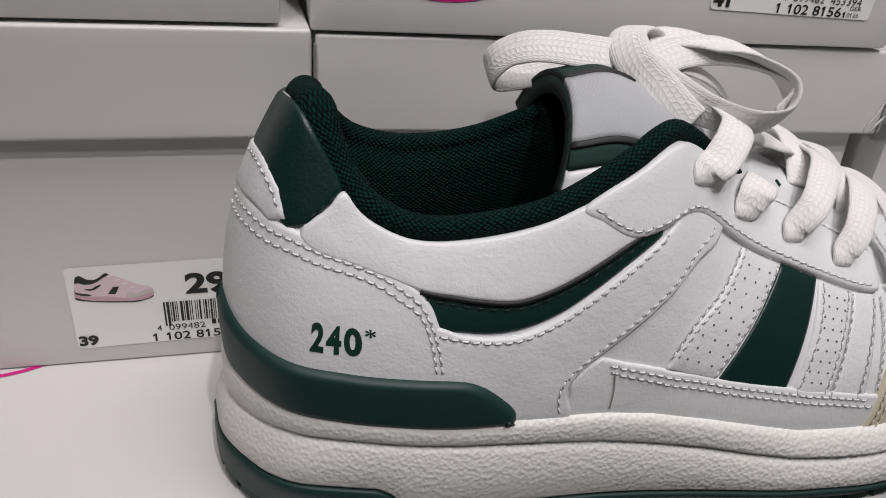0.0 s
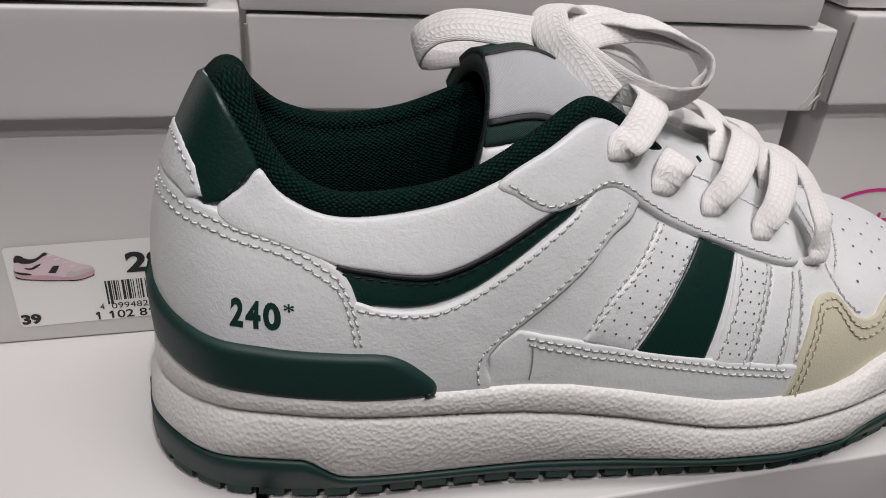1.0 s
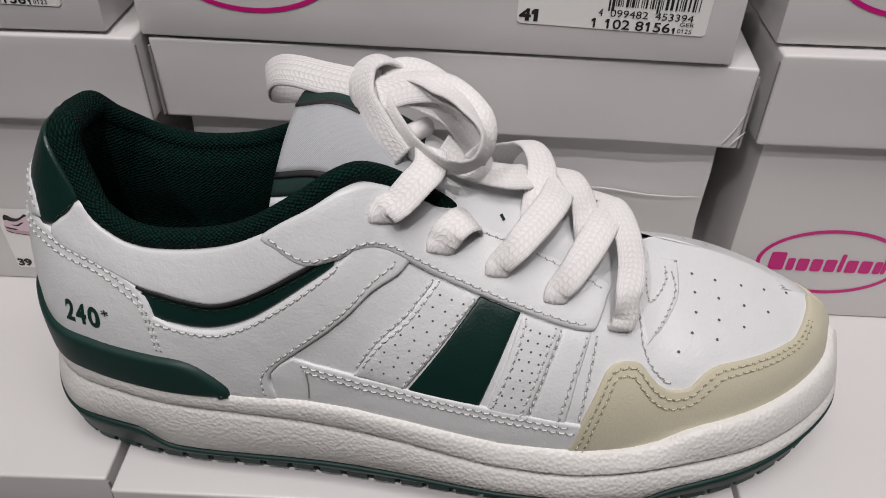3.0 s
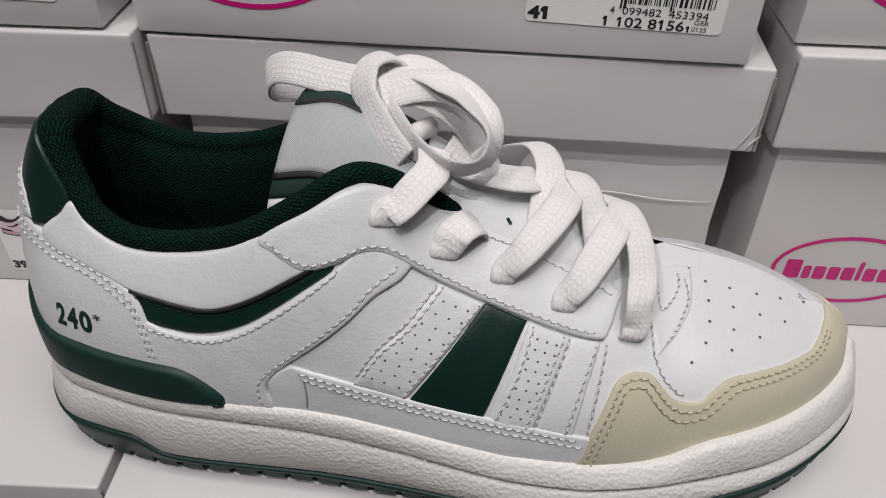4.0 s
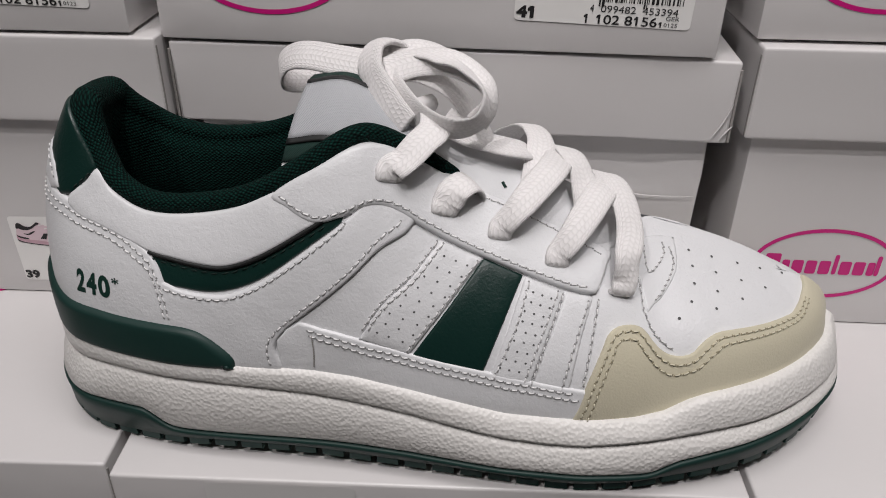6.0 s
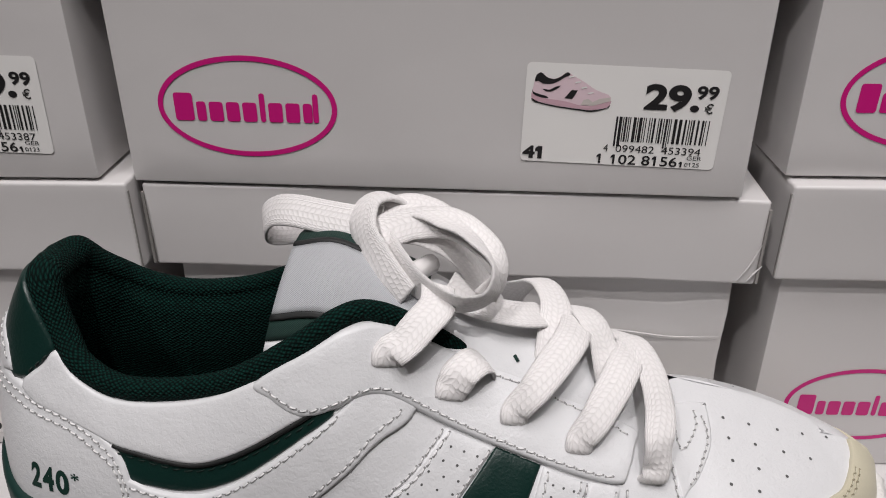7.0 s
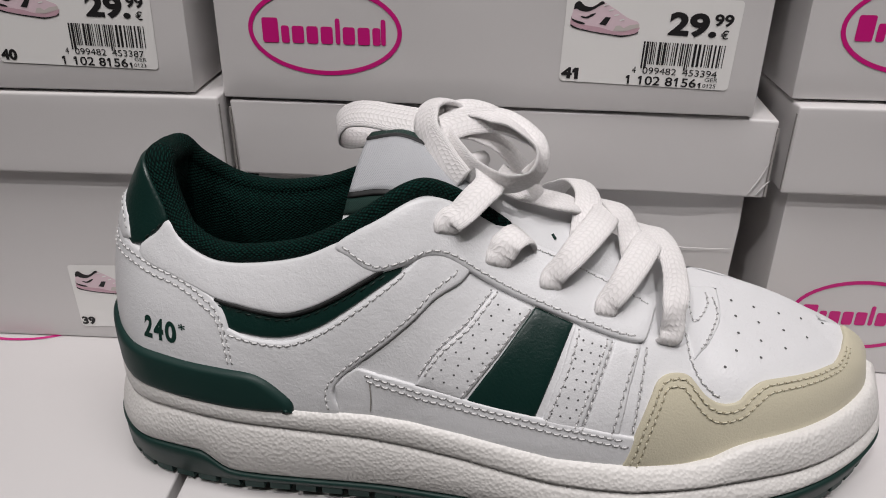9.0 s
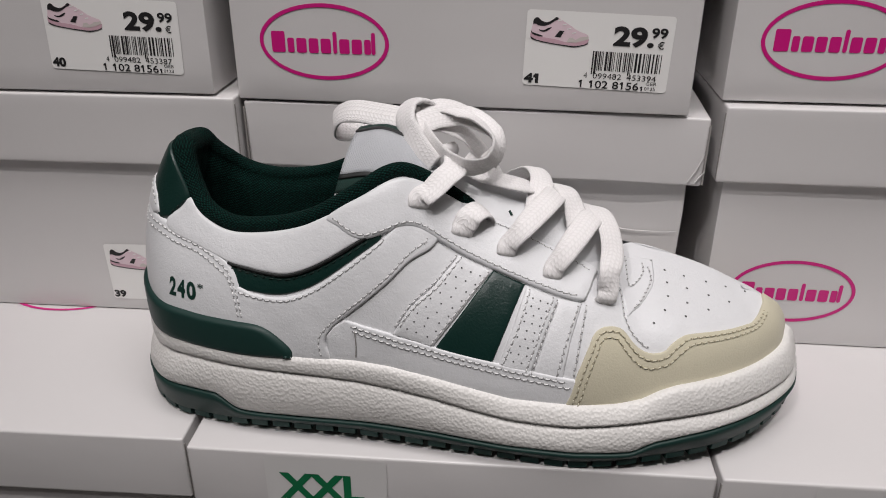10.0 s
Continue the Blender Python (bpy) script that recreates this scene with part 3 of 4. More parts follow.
def plan_loop(inset, n=260):
    """The sole's outline, heel to toe on the one side and back on the other, moved inwards by inset."""
    a, b = spline(SOLE_LAT, n // 2 + 1), spline(SOLE_MED, n // 2 + 1)
    p = np.vstack([a[:-1], b[::-1][:-1]])
    t = np.roll(p, -2, 0) - np.roll(p, 2, 0)
    nrm = np.stack([-t[:, 1], t[:, 0]], 1) / (np.linalg.norm(t, axis=1)[:, None] + 1e-12)
    return p + nrm * np.asarray(inset).reshape(-1, 1)


def flare(x, k):
    """The wall's outward lean at x; k: 0 at the top edge, 1 at the groove, 2 at the green edge, 3 at the tread."""
    rows = [np.interp(x, FLARE_X, v) for v in ([0] * len(FLARE_X), FLARE_GROOVE, FLARE_GREEN, FLARE_BASE)]
    i = min(int(k), 2)
    return rows[i] * (1 - (k - i)) + rows[i + 1] * (k - i)


def sole_ring(heights, inset, k=0.0, n=260):
    x = plan_loop(inset, n)[:, 0]
    out = flare(x, k)
    for _ in range(6):
        out = (np.roll(out, 1) + 2 * out + np.roll(out, -1)) / 4
    p = plan_loop(inset - out, n)
    z = heights(p[:, 0]) if callable(heights) else heights
    return np.column_stack([p, np.broadcast_to(z, len(p))])


def level(table, add=0.0):
    return lambda x: np.interp(x, *table) + add


def between(lo, hi, k):
    return lambda x: np.interp(x, *lo) * (1 - k) + np.interp(x, *hi) * k


def stack(rings, cap_low=False, cap_high=False):
    v, f = grid_mesh(np.array(rings), True)
    n = len(rings[0])
    if cap_low:
        f = f + [tuple(range(n))[::-1]]
    if cap_high:
        f = f + [tuple(range((len(rings) - 1) * n, len(rings) * n))]
    return v, f


TREAD = 0.0028
outsole = part("outsole", stack([sole_ring(level(SOLE_BASE, TREAD), 0.006, 3), sole_ring(level(SOLE_BASE, TREAD), 0.0014, 3), sole_ring(level(SOLE_BASE, TREAD + 0.0006), 0.0007, 3),
                       sole_ring(between(SOLE_BASE, SOLE_GREEN, 0.7), 0.0004, 2.3), sole_ring(level(SOLE_GREEN, -0.0006), 0.0000, 2),
                       sole_ring(level(SOLE_GREEN), 0.0008, 2), sole_ring(level(SOLE_GREEN), 0.006, 2)], True, True), M_GREEN_RUBBER, shoe, "dark green rubber outsole")
part("midsole", stack([sole_ring(level(SOLE_GREEN), 0.004, 2), sole_ring(level(SOLE_GREEN, 0.0004), 0.0011, 2), sole_ring(level(SOLE_GREEN, 0.0014), 0.0004, 1.95),
                       sole_ring(between(SOLE_GREEN, SOLE_GROOVE, 0.5), 0.0000, 1.5), sole_ring(level(SOLE_GROOVE, -0.0020), 0.0002, 1.1),
                       sole_ring(level(SOLE_GROOVE, -0.0007), 0.0008, 1), sole_ring(level(SOLE_GROOVE), 0.0020, 1), sole_ring(level(SOLE_GROOVE, 0.0004), 0.0015, 1),
                       sole_ring(level(SOLE_GROOVE, 0.0010), 0.0006, 1), sole_ring(level(SOLE_GROOVE, 0.0020), 0.0003, 0.9), sole_ring(between(SOLE_GROOVE, SOLE_TOP, 0.5), 0.0002, 0.5),
                       sole_ring(level(SOLE_TOP, -0.0020), 0.0005, 0.1), sole_ring(level(SOLE_TOP, -0.0007), 0.0013), sole_ring(level(SOLE_TOP), 0.0026),
                       sole_ring(level(SOLE_TOP, -0.001), 0.006)], False, True), M_SOLE, shoe, "white textured rubber midsole")


def tread_lug(loop, i0, i1):
    """One lug of the tread, following the sole's edge from step i0 to i1."""
    outer, inner = loop[0][i0:i1 + 1], loop[1][i0:i1 + 1]
    zb = np.interp(outer[:, 0], *SOLE_BASE)
    rows = [np.column_stack([outer, zb + TREAD + 0.0004]), np.column_stack([outer, zb + 0.0005]), np.column_stack([outer + (inner - outer) * 0.08, zb]),
            np.column_stack([inner, zb]), np.column_stack([inner, zb + TREAD + 0.0004])]
    v, f = grid_mesh(np.array(rows))
    n = len(outer)
    f = f + [tuple(k * n for k in range(5)), tuple(k * n + n - 1 for k in range(5))[::-1]]
    return v, f


loops = (sole_ring(0, 0.0010, 3, 1200)[:, :2], sole_ring(0, 0.015, 3, 1200)[:, :2])
step = 0
while step < 1190:
    wide = 17 if 30 < step < 520 else 15
    part("tread_lug", tread_lug(loops, step, step + wide - 4), M_GREEN_RUBBER, outsole, smooth=False)
    step += wide
part("tread_centre", stack([sole_ring(level(SOLE_BASE, 0.0), 0.0165), sole_ring(level(SOLE_BASE, TREAD + 0.0004), 0.016)], True, False), M_GREEN_RUBBER, outsole, smooth=False)

# the upper's shell, one skin
bm = bmesh.new()
for table, sign in ((LAT, 1), (MED, -1)):
    gu, gh = np.meshgrid(np.linspace(0, LAST, 205), np.linspace(0, 1, 34), indexing="ij")
    v, f = grid_mesh(upper_at(table, gu, gh), flip=sign < 0)
    vs = [bm.verts.new(p) for p in v]
    for q in f:
        bm.faces.new([vs[i] for i in q])
bmesh.ops.remove_doubles(bm, verts=bm.verts[:], dist=0.00012)
part("upper", bm, M_LEATHER, shoe, "white grained leather upper")

MU, MH = 0.0165, 0.058  # about the metres for one station, and for the height


def outline_points(points, smooth, gap=0.0016):
    p = np.array(points, float) * (MU, MH)
    if smooth:
        length = np.linalg.norm(np.roll(p, -1, 0) - p, axis=1).sum()
        return spline(p, int(length / gap) + 8, True)[:-1]
    out = []
    for a, b in zip(p, np.roll(p, -1, 0)):
        n = max(2, int(np.linalg.norm(b - a) / gap))
        out.append(a + (b - a) * np.linspace(0, 1, n, endpoint=False)[:, None])
    return np.vstack(out)


def curve(points, n=60):
    """A smooth line through points in stations and heights."""
    return [tuple(q) for q in spline(np.array(points, float) * (MU, MH), n) / (MU, MH)]


def inside(p, loop):
    a, b = loop, np.roll(loop, -1, 0)
    cross = (a[:, 1] > p[1]) != (b[:, 1] > p[1])
    xs = a[:, 0] + (p[1] - a[:, 1]) / (b[:, 1] - a[:, 1] + 1e-15) * (b[:, 0] - a[:, 0])
    return (cross & (p[0] < xs)).sum() % 2 == 1


def panel(name, points, mat, lift=0.0009, table=LAT, sign=1, smooth=True, bevel=0.0006, label="", parent=None, rows=1):
    """A piece of leather laid on the upper: its outline in stations and heights, its thickness, its edge rounded."""
    loop = outline_points(points, smooth)
    area = 0.5 * np.sum(loop[:, 0] * np.roll(loop[:, 1], -1) - np.roll(loop[:, 0], -1) * loop[:, 1])
    if area < 0:
        loop = loop[::-1]
    t = np.roll(loop, -1, 0) - np.roll(loop, 1, 0)
    nrm = np.stack([-t[:, 1], t[:, 0]], 1) / (np.linalg.norm(t, axis=1)[:, None] + 1e-12)
    inner = [loop + nrm * bevel * k for k in np.linspace(0, 1, rows + 1)[1:]]
    last = inner[-1]
    lo, hi = last.min(0), last.max(0)
    gap = 0.0026
    extra = []
    for i, gx in enumerate(np.arange(lo[0], hi[0], gap)):
        for gy in np.arange(lo[1] + (i % 2) * gap / 2, hi[1], gap):
            q = np.array((gx, gy))
            if inside(q, last) and np.min(np.sum((last - q) ** 2, 1)) > (gap * 0.55) ** 2:
                extra.append(q)
    n = len(last)
    flat = [Vector(p) for p in last] + [Vector(p) for p in extra]
    cv, _, cf, _, _, _ = delaunay_2d_cdt(flat, [(i, (i + 1) % n) for i in range(n)], [], 1, 1e-7)
    cv = np.array([tuple(v) for v in cv])

    def lay(p, up):
        u, h = p[:, 0] / MU, np.clip(p[:, 1] / MH, 0, 1)
        return upper_at(table, u, h) + upper_normal(table, u, h, sign) * up

    rings = [lay(loop, -0.0004)]
    for k, ring in enumerate([loop] + inner[:-1]):
        rings.append(lay(ring, lift * (0.55 if rows == 1 else np.sqrt(1 - (1 - (k + 0.35) / (rows + 0.35)) ** 2))))
    rings.append(lay(last, lift))
    v, f = grid_mesh(np.array(rings), True)
    top = lay(cv, lift)
    v2 = np.vstack([v, top])
    f = f + [tuple(int(i) + len(v) for i in q) for q in cf]
    if sign < 0:
        f = [q[::-1] for q in f]
    bm = bmesh.new()
    vs = [bm.verts.new(p) for p in v2]
    for q in f:
        try:
            bm.faces.new([vs[i] for i in q])
        except ValueError:
            pass
    bmesh.ops.remove_doubles(bm, verts=bm.verts[:], dist=0.00003)
    bmesh.ops.recalc_face_normals(bm, faces=bm.faces[:])
    return part(name, bm, mat, parent or shoe, label)


def on_upper(points, n, table=LAT, sign=1, lift=0.0, smooth=True):
    p = np.array(points, float) * (MU, MH)
    p = spline(p, n) if smooth else np.stack([np.interp(np.linspace(0, len(p) - 1, n), np.arange(len(p)), p[:, k]) for k in (0, 1)], 1)
    u, h = p[:, 0] / MU, np.clip(p[:, 1] / MH, 0, 1)
    nn = upper_normal(table, u, h, sign)
    return upper_at(table, u, h) + nn * lift, nn


def dashes(path, normals, mat, name="stitching", pitch=0.0028, fill=0.74, thick=0.00021, parent=None, seed=1):
    rnd = random.Random(seed)
    s = np.concatenate([[0], np.cumsum(np.linalg.norm(np.diff(path, axis=0), axis=1))])
    made, end_shades = [], []
    ang = np.linspace(0, 2 * np.pi, 7)[:-1]
    at = 0.0004
    while at + pitch * fill < s[-1]:
        q = np.linspace(at, at + pitch * fill, 5)
        p = np.stack([np.interp(q, s, path[:, k]) for k in range(3)], 1)
        nn = np.stack([np.interp(q, s, normals[:, k]) for k in range(3)], 1)
        tan = p[-1] - p[0]
        side = np.cross(nn[2], tan)
        side /= np.linalg.norm(side) + 1e-9
        p = p + nn * np.array([-0.0003, 0.00012, 0.0002, 0.00012, -0.0003])[:, None] + side * np.linspace(-1, 1, 5)[:, None] * (0.00014 + rnd.uniform(-0.0001, 0.0001))
        made.append(tube(p, thick * np.array([0.6, 1, 1.05, 1, 0.6]), 6, ups=nn))
        # a flat dark disc paints the small shadow where the thread goes in
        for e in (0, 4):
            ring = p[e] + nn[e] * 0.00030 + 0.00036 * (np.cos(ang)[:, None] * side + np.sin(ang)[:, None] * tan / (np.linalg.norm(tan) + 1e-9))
            end_shades.append((ring, [tuple(range(6))]))
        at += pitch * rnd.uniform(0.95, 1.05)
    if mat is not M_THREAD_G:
        tagged(part("stitch_hole", merge(end_shades), M_STITCH_SHADE_B if mat is M_THREAD_B else M_STITCH_SHADE, parent or shoe, smooth=False), kind="stuff")
    return tagged(part(name, merge(made), mat, parent or shoe), kind="stuff")


def seam(points, mat, lift=0.001, **more):
    path, nn = on_upper(points, 160, lift=lift)
    return dashes(path, nn, mat, **more)


def shifted(points, du, dh):
    return [(u + du, h + dh) for u, h in points]


def cord(name, points, radius, mat, lift, label="", sides=8):
    path, nn = on_upper(points, 90, lift=lift)
    return part(name, tube(path, radius, sides, ups=nn), mat, shoe, label)


# quarter pieces, laid from the bottom up
V_TOP = [(3.80, .762), (4.16, .735), (4.46, .703), (4.82, .672), (5.18, .680), (5.57, .702), (6.03, .735), (6.50, .765)]
V_LOW = [(6.85, .730), (6.21, .668), (5.74, .610), (5.34, .560), (4.92, .530), (4.61, .530), (4.29, .553), (3.90, .590)]
panel("green_band", V_TOP + V_LOW, M_GREEN, 0.0005, label="dark green leather band")
panel("ankle_panel", [(1.75, .74), (2.7, .79), (3.40, .79), (3.80, .762), (4.16, .739), (4.46, .707), (4.82, .676), (5.18, .684), (5.57, .706), (6.03, .739), (6.4, .766),
                      (6.1, .85), (5.72, .93), (5.5, .992), (4.6, .992), (3.6, .992), (2.5, .992), (2.02, .985), (1.92, .90)], M_LEATHER, 0.0015, bevel=0.0012, rows=2)
cord("band_piping", V_TOP, 0.00075, M_BLACK, 0.0009, "black edging")
seam(shifted(V_TOP, 0, -.034), M_THREAD_G, 0.0006, pitch=0.0034, seed=3)
SADDLE = [(3.95, .575), (4.29, .540), (4.61, .512), (4.93, .505), (5.36, .545), (5.76, .600), (6.23, .660), (6.95, .735), (7.45, .800), (8.0, .830), (8.55, .840), (8.44, .760),
          (8.14, .672), (7.16, .513), (6.42, .394), (5.92, .300), (5.67, .222), (5.60, .147), (5.66, .01), (4.9, .01), (4.1, .01), (4.0, .30)]
panel("saddle_panel", SADDLE, M_LEATHER, 0.0013, bevel=0.001, rows=2)
seam([(4.02, .545), (4.29, .515), (4.61, .487), (4.93, .480), (5.38, .522), (5.80, .580), (6.27, .640), (6.80, .700), (7.0, .735)], M_THREAD, 0.0014, seed=4)
seam([(8.25, .755), (8.04, .700), (7.05, .530), (6.32, .412), (5.82, .312), (5.55, .225), (5.48, .147), (5.53, .02)], M_THREAD, 0.0014, seed=5)
LOW_EDGE = [(5.99, .297), (6.39, .256), (6.95, .225), (7.44, .210), (8.0, .212), (8.53, .214), (9.73, .205), (10.41, .193), (11.21, .166)]
panel("low_strip", [(5.62, .200), (5.78, .262)] + LOW_EDGE + [(11.30, .164), (11.20, .01), (9.0, .01), (7.0, .01), (5.66, .01)], M_LEATHER, 0.0009, bevel=0.0008, rows=2, smooth=False)
for k, d in enumerate((.024, .054)):
    seam([(6.10 + d, .282 - d), (6.42, .254 - d), (6.95, .223 - d), (7.44, .209 - d), (8.0, .211 - d), (8.53, .213 - d), (9.73, .204 - d), (10.41, .192 - d), (11.15, .168 - d)], M_THREAD, 0.0011, pitch=0.0027, seed=6 + k)
PERF_A = [(8.91, .740), (9.62, .700), (9.09, .471), (8.46, .205), (7.93, .205), (7.22, .215), (8.34, .506)]
PERF_B = [(10.27, .660), (10.80, .620), (10.62, .413), (10.40, .145), (9.82, .150), (10.10, .432)]
panel("perforated_stripe", PERF_A, M_LEATHER, 0.0007, smooth=False)
panel("green_stripe", [(9.64, .705), (10.24, .665), (10.02, .452), (9.69, .150), (9.09, .155), (8.47, .180), (9.12, .467)], M_GREEN, 0.0005, smooth=False, label="dark green leather stripe")
panel("perforated_stripe", PERF_B, M_LEATHER, 0.0007, smooth=False)
panel("forward_panel", [(10.83, .625), (11.30, .610), (11.10, .402), (10.95, .135), (10.44, .140), (10.65, .413)], M_LEATHER, 0.0005, smooth=False)
for k, (a, b, c) in enumerate((((8.86, .735), (8.30, .515), (7.24, .245)), ((8.96, .735), (8.42, .515), (7.40, .240)), ((9.56, .69), (9.03, .471), (8.40, .21)),
                               ((10.33, .645), (10.18, .42), (9.90, .17)), ((10.72, .625), (10.54, .413), (10.32, .155)), ((10.79, .615), (10.62, .413), (10.42, .155)),
                               ((11.22, .59), (11.02, .40), (10.84, .15)))):
    seam([a, b, c], M_THREAD, 0.0008, seed=20 + k)


# punched holes as flat discs, the shade inside them put into the colour
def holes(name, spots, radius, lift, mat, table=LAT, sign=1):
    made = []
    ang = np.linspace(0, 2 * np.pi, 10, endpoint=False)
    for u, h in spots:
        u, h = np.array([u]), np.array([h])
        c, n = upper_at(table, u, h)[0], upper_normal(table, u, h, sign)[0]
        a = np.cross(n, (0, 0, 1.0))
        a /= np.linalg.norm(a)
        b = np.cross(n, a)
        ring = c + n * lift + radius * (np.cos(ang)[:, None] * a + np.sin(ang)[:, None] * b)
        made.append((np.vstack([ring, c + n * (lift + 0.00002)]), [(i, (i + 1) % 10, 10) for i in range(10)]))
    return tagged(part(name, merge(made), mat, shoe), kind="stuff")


def quad_rows(a, b, c, d, rows, cols, stagger):
    """Spots in rows between the corners a, b (above) and d, c (below)."""
    a, b, c, d = map(np.array, (a, b, c, d))
    out = []
    for i in range(rows):
        for j in range(cols):
            s, t = (i + 0.5) / rows, (j + 0.5 + (stagger if i % 2 else -stagger)) / cols
            if 0.08 < t < 0.92:
                out.append(tuple((a * (1 - t) + b * t) * (1 - s) + (d * (1 - t) + c * t) * s))
    return out


holes("perforation", quad_rows((8.98, .71), (9.56, .68), (8.46, .235), (7.60, .245), 9, 3, 0.12), 0.00036, 0.00075, M_HOLE_SHADE)
holes("perforation", quad_rows((10.36, .62), (10.72, .60), (10.33, .205), (9.92, .215), 9, 3, 0.12), 0.00036, 0.00075, M_HOLE_SHADE)
# a short scuff in the lower strip
cord("scuff", [(6.22, .225), (6.25, .138), (6.24, .055)], 0.00022, M_CARD_IN, 0.0013, "dark crease in the leather", 6)

# eyestay
EYESTAY = [(5.49, .988), (5.74, .880), (6.04, .795), (6.34, .752), (6.85, .745), (7.28, .765), (7.74, .778), (8.04, .782), (8.48, .772), (9.17, .737), (10.06, .682),
           (10.81, .637), (11.30, .620), (11.45, .668), (11.62, .772), (11.70, .845), (11.03, .925), (10.22, .985), (9.50, .992), (8.6, .992), (7.6, .992), (6.5, .992)]
panel("eyestay", EYESTAY, M_LEATHER, 0.0020, bevel=0.0011, rows=2)
seam([(5.62, .955), (5.88, .868), (6.15, .805), (6.42, .772), (6.85, .765), (7.28, .785), (7.74, .798), (8.04, .802), (8.48, .794), (9.17, .760), (10.06, .705), (10.81, .660), (11.25, .642)],
     M_THREAD, 0.0021, seed=30)
seam([(9.35, .958), (10.15, .945), (10.95, .885), (11.6, .80)], M_THREAD, 0.0021, seed=31)
seam([(11.42, .60), (11.30, .40), (11.18, .16)], M_THREAD, 0.0008, seed=32)

# heel pieces
COUNTER = [(0, .69), (.39, .668), (1.22, .688), (1.85, .770), (2.69, .828), (3.37, .828), (3.75, .773), (3.93, .695), (4.02, .598), (4.09, .500), (4.13, .400), (4.17, .295), (4.19, .01), (2.5, .01), (0, .01)]
panel("heel_tab", [(0, .995), (.86, .995), (1.36, .995), (1.8, .995), (1.99, .985), (1.9, .90), (1.79, .80), (1.55, .72), (1.2, .70), (.84, .69), (0, .69)], M_GREEN, 0.0012, smooth=False, bevel=0.001, rows=2,
      label="dark green leather heel tab")
panel("heel_tab", [(0, .995), (.86, .995), (1.36, .995), (1.8, .995), (1.99, .985), (1.9, .90), (1.79, .80), (1.55, .72), (1.2, .70), (.84, .69), (0, .69)], M_GREEN, 0.0012, MED, -1, smooth=False, bevel=0.001, rows=2,
      label="dark green leather heel tab")
seam([(1.93, .945), (1.83, .87), (1.72, .79)], M_THREAD_G, 0.0013, seed=33)
STRIP = [(0, .825), (.8, .815), (1.25, .792), (1.51, .742), (1.3, .68), (.53, .66), (0, .66)]
panel("heel_strip", STRIP, M_LEATHER, 0.0017, smooth=False, bevel=0.0012, rows=2)
panel("heel_strip", STRIP, M_LEATHER, 0.0017, MED, -1, smooth=False, bevel=0.0012, rows=2)
seam([(.05, .795), (.8, .787), (1.2, .765), (1.40, .735)], M_THREAD, 0.0018, seed=34)
panel("heel_counter", curve(COUNTER[:12]) + COUNTER[12:], M_LEATHER, 0.0013, bevel=0.0012, rows=3, smooth=False)
panel("heel_counter", curve(COUNTER[:12]) + COUNTER[12:], M_LEATHER, 0.0013, MED, -1, bevel=0.0014, rows=3, smooth=False)
for k, d in enumerate((.035, .075)):
    seam([(0.05, .685 - d), (.39, .666 - d), (1.22, .686 - d), (1.87, .768 - d), (2.68, .826 - d), (3.33 - d, .824 - d), (3.71 - d, .768 - d), (3.90 - d * 1.5, .690 - d / 2), (4.00 - d * 1.6, .590), (4.07 - d * 1.6, .490), (4.11 - d * 1.6, .400), (4.14 - d * 1.6, .31)],
         M_THREAD, 0.0014, pitch=0.0027, seed=35 + k)
WING = [(0, .245), (.73, .250), (1.3, .235), (1.9, .255), (2.6, .277), (3.3, .291), (3.85, .300), (4.27, .294), (4.52, .258), (4.78, .172), (4.97, .085), (4.99, .01), (4.0, .0), (2.5, .0), (1.2, .0), (0, .0)]
panel("heel_wing", curve(WING[:12]) + WING[12:], M_GREEN_RUBBER, 0.0032, bevel=0.0026, rows=4, label="dark green moulded rubber heel clip", smooth=False)
panel("heel_wing", curve(WING[:12]) + WING[12:], M_GREEN_RUBBER, 0.0032, MED, -1, bevel=0.0026, rows=4, label="dark green moulded rubber heel clip", smooth=False)

# suede toe and vamp
TOE = [(11.02, 0.000), (11.15, 0.078), (11.26, 0.184), (11.40, 0.281), (11.54, 0.366), (11.65, 0.428), (11.86, 0.463), (12.15, 0.463), (12.38, 0.434), (12.56, 0.375), (12.74, 0.325), (12.94, 0.291), (13.12, 0.272), (13.29, 0.272), (13.40, 0.303), (13.53, 0.334), (13.69, 0.363), (13.95, 0.375), (14.30, 0.384), (14.64, 0.394), (15.04, 0.413), (15.28, 0.428), (15.69, 0.509), (16.07, 0.581), (17.00, 0.671)]
panel("toe_cap", curve(TOE, 90) + [(17.0, .0), (15, .0), (13, .0)], M_SUEDE, 0.0012, bevel=0.0006, rows=2, label="beige suede toe cap", smooth=False)
panel("toe_cap", curve([(u, h * 0.62) for u, h in TOE], 90) + [(17.0, .0), (15, .0), (13, .0)], M_SUEDE, 0.0012, MED, -1, bevel=0.0006, rows=2, label="beige suede toe cap", smooth=False)
def inset_line(points, gap):
    """A line beside another on the upper, gap metres towards its lower side."""
    p = spline(np.array(points, float) * (MU, MH), 80)
    t = np.gradient(p, axis=0)
    n = np.stack([t[:, 1], -t[:, 0]], 1) / (np.linalg.norm(t, axis=1)[:, None] + 1e-12)
    return [tuple(q) for q in ((p + n * gap) / (MU, MH))[2:-2:2]]


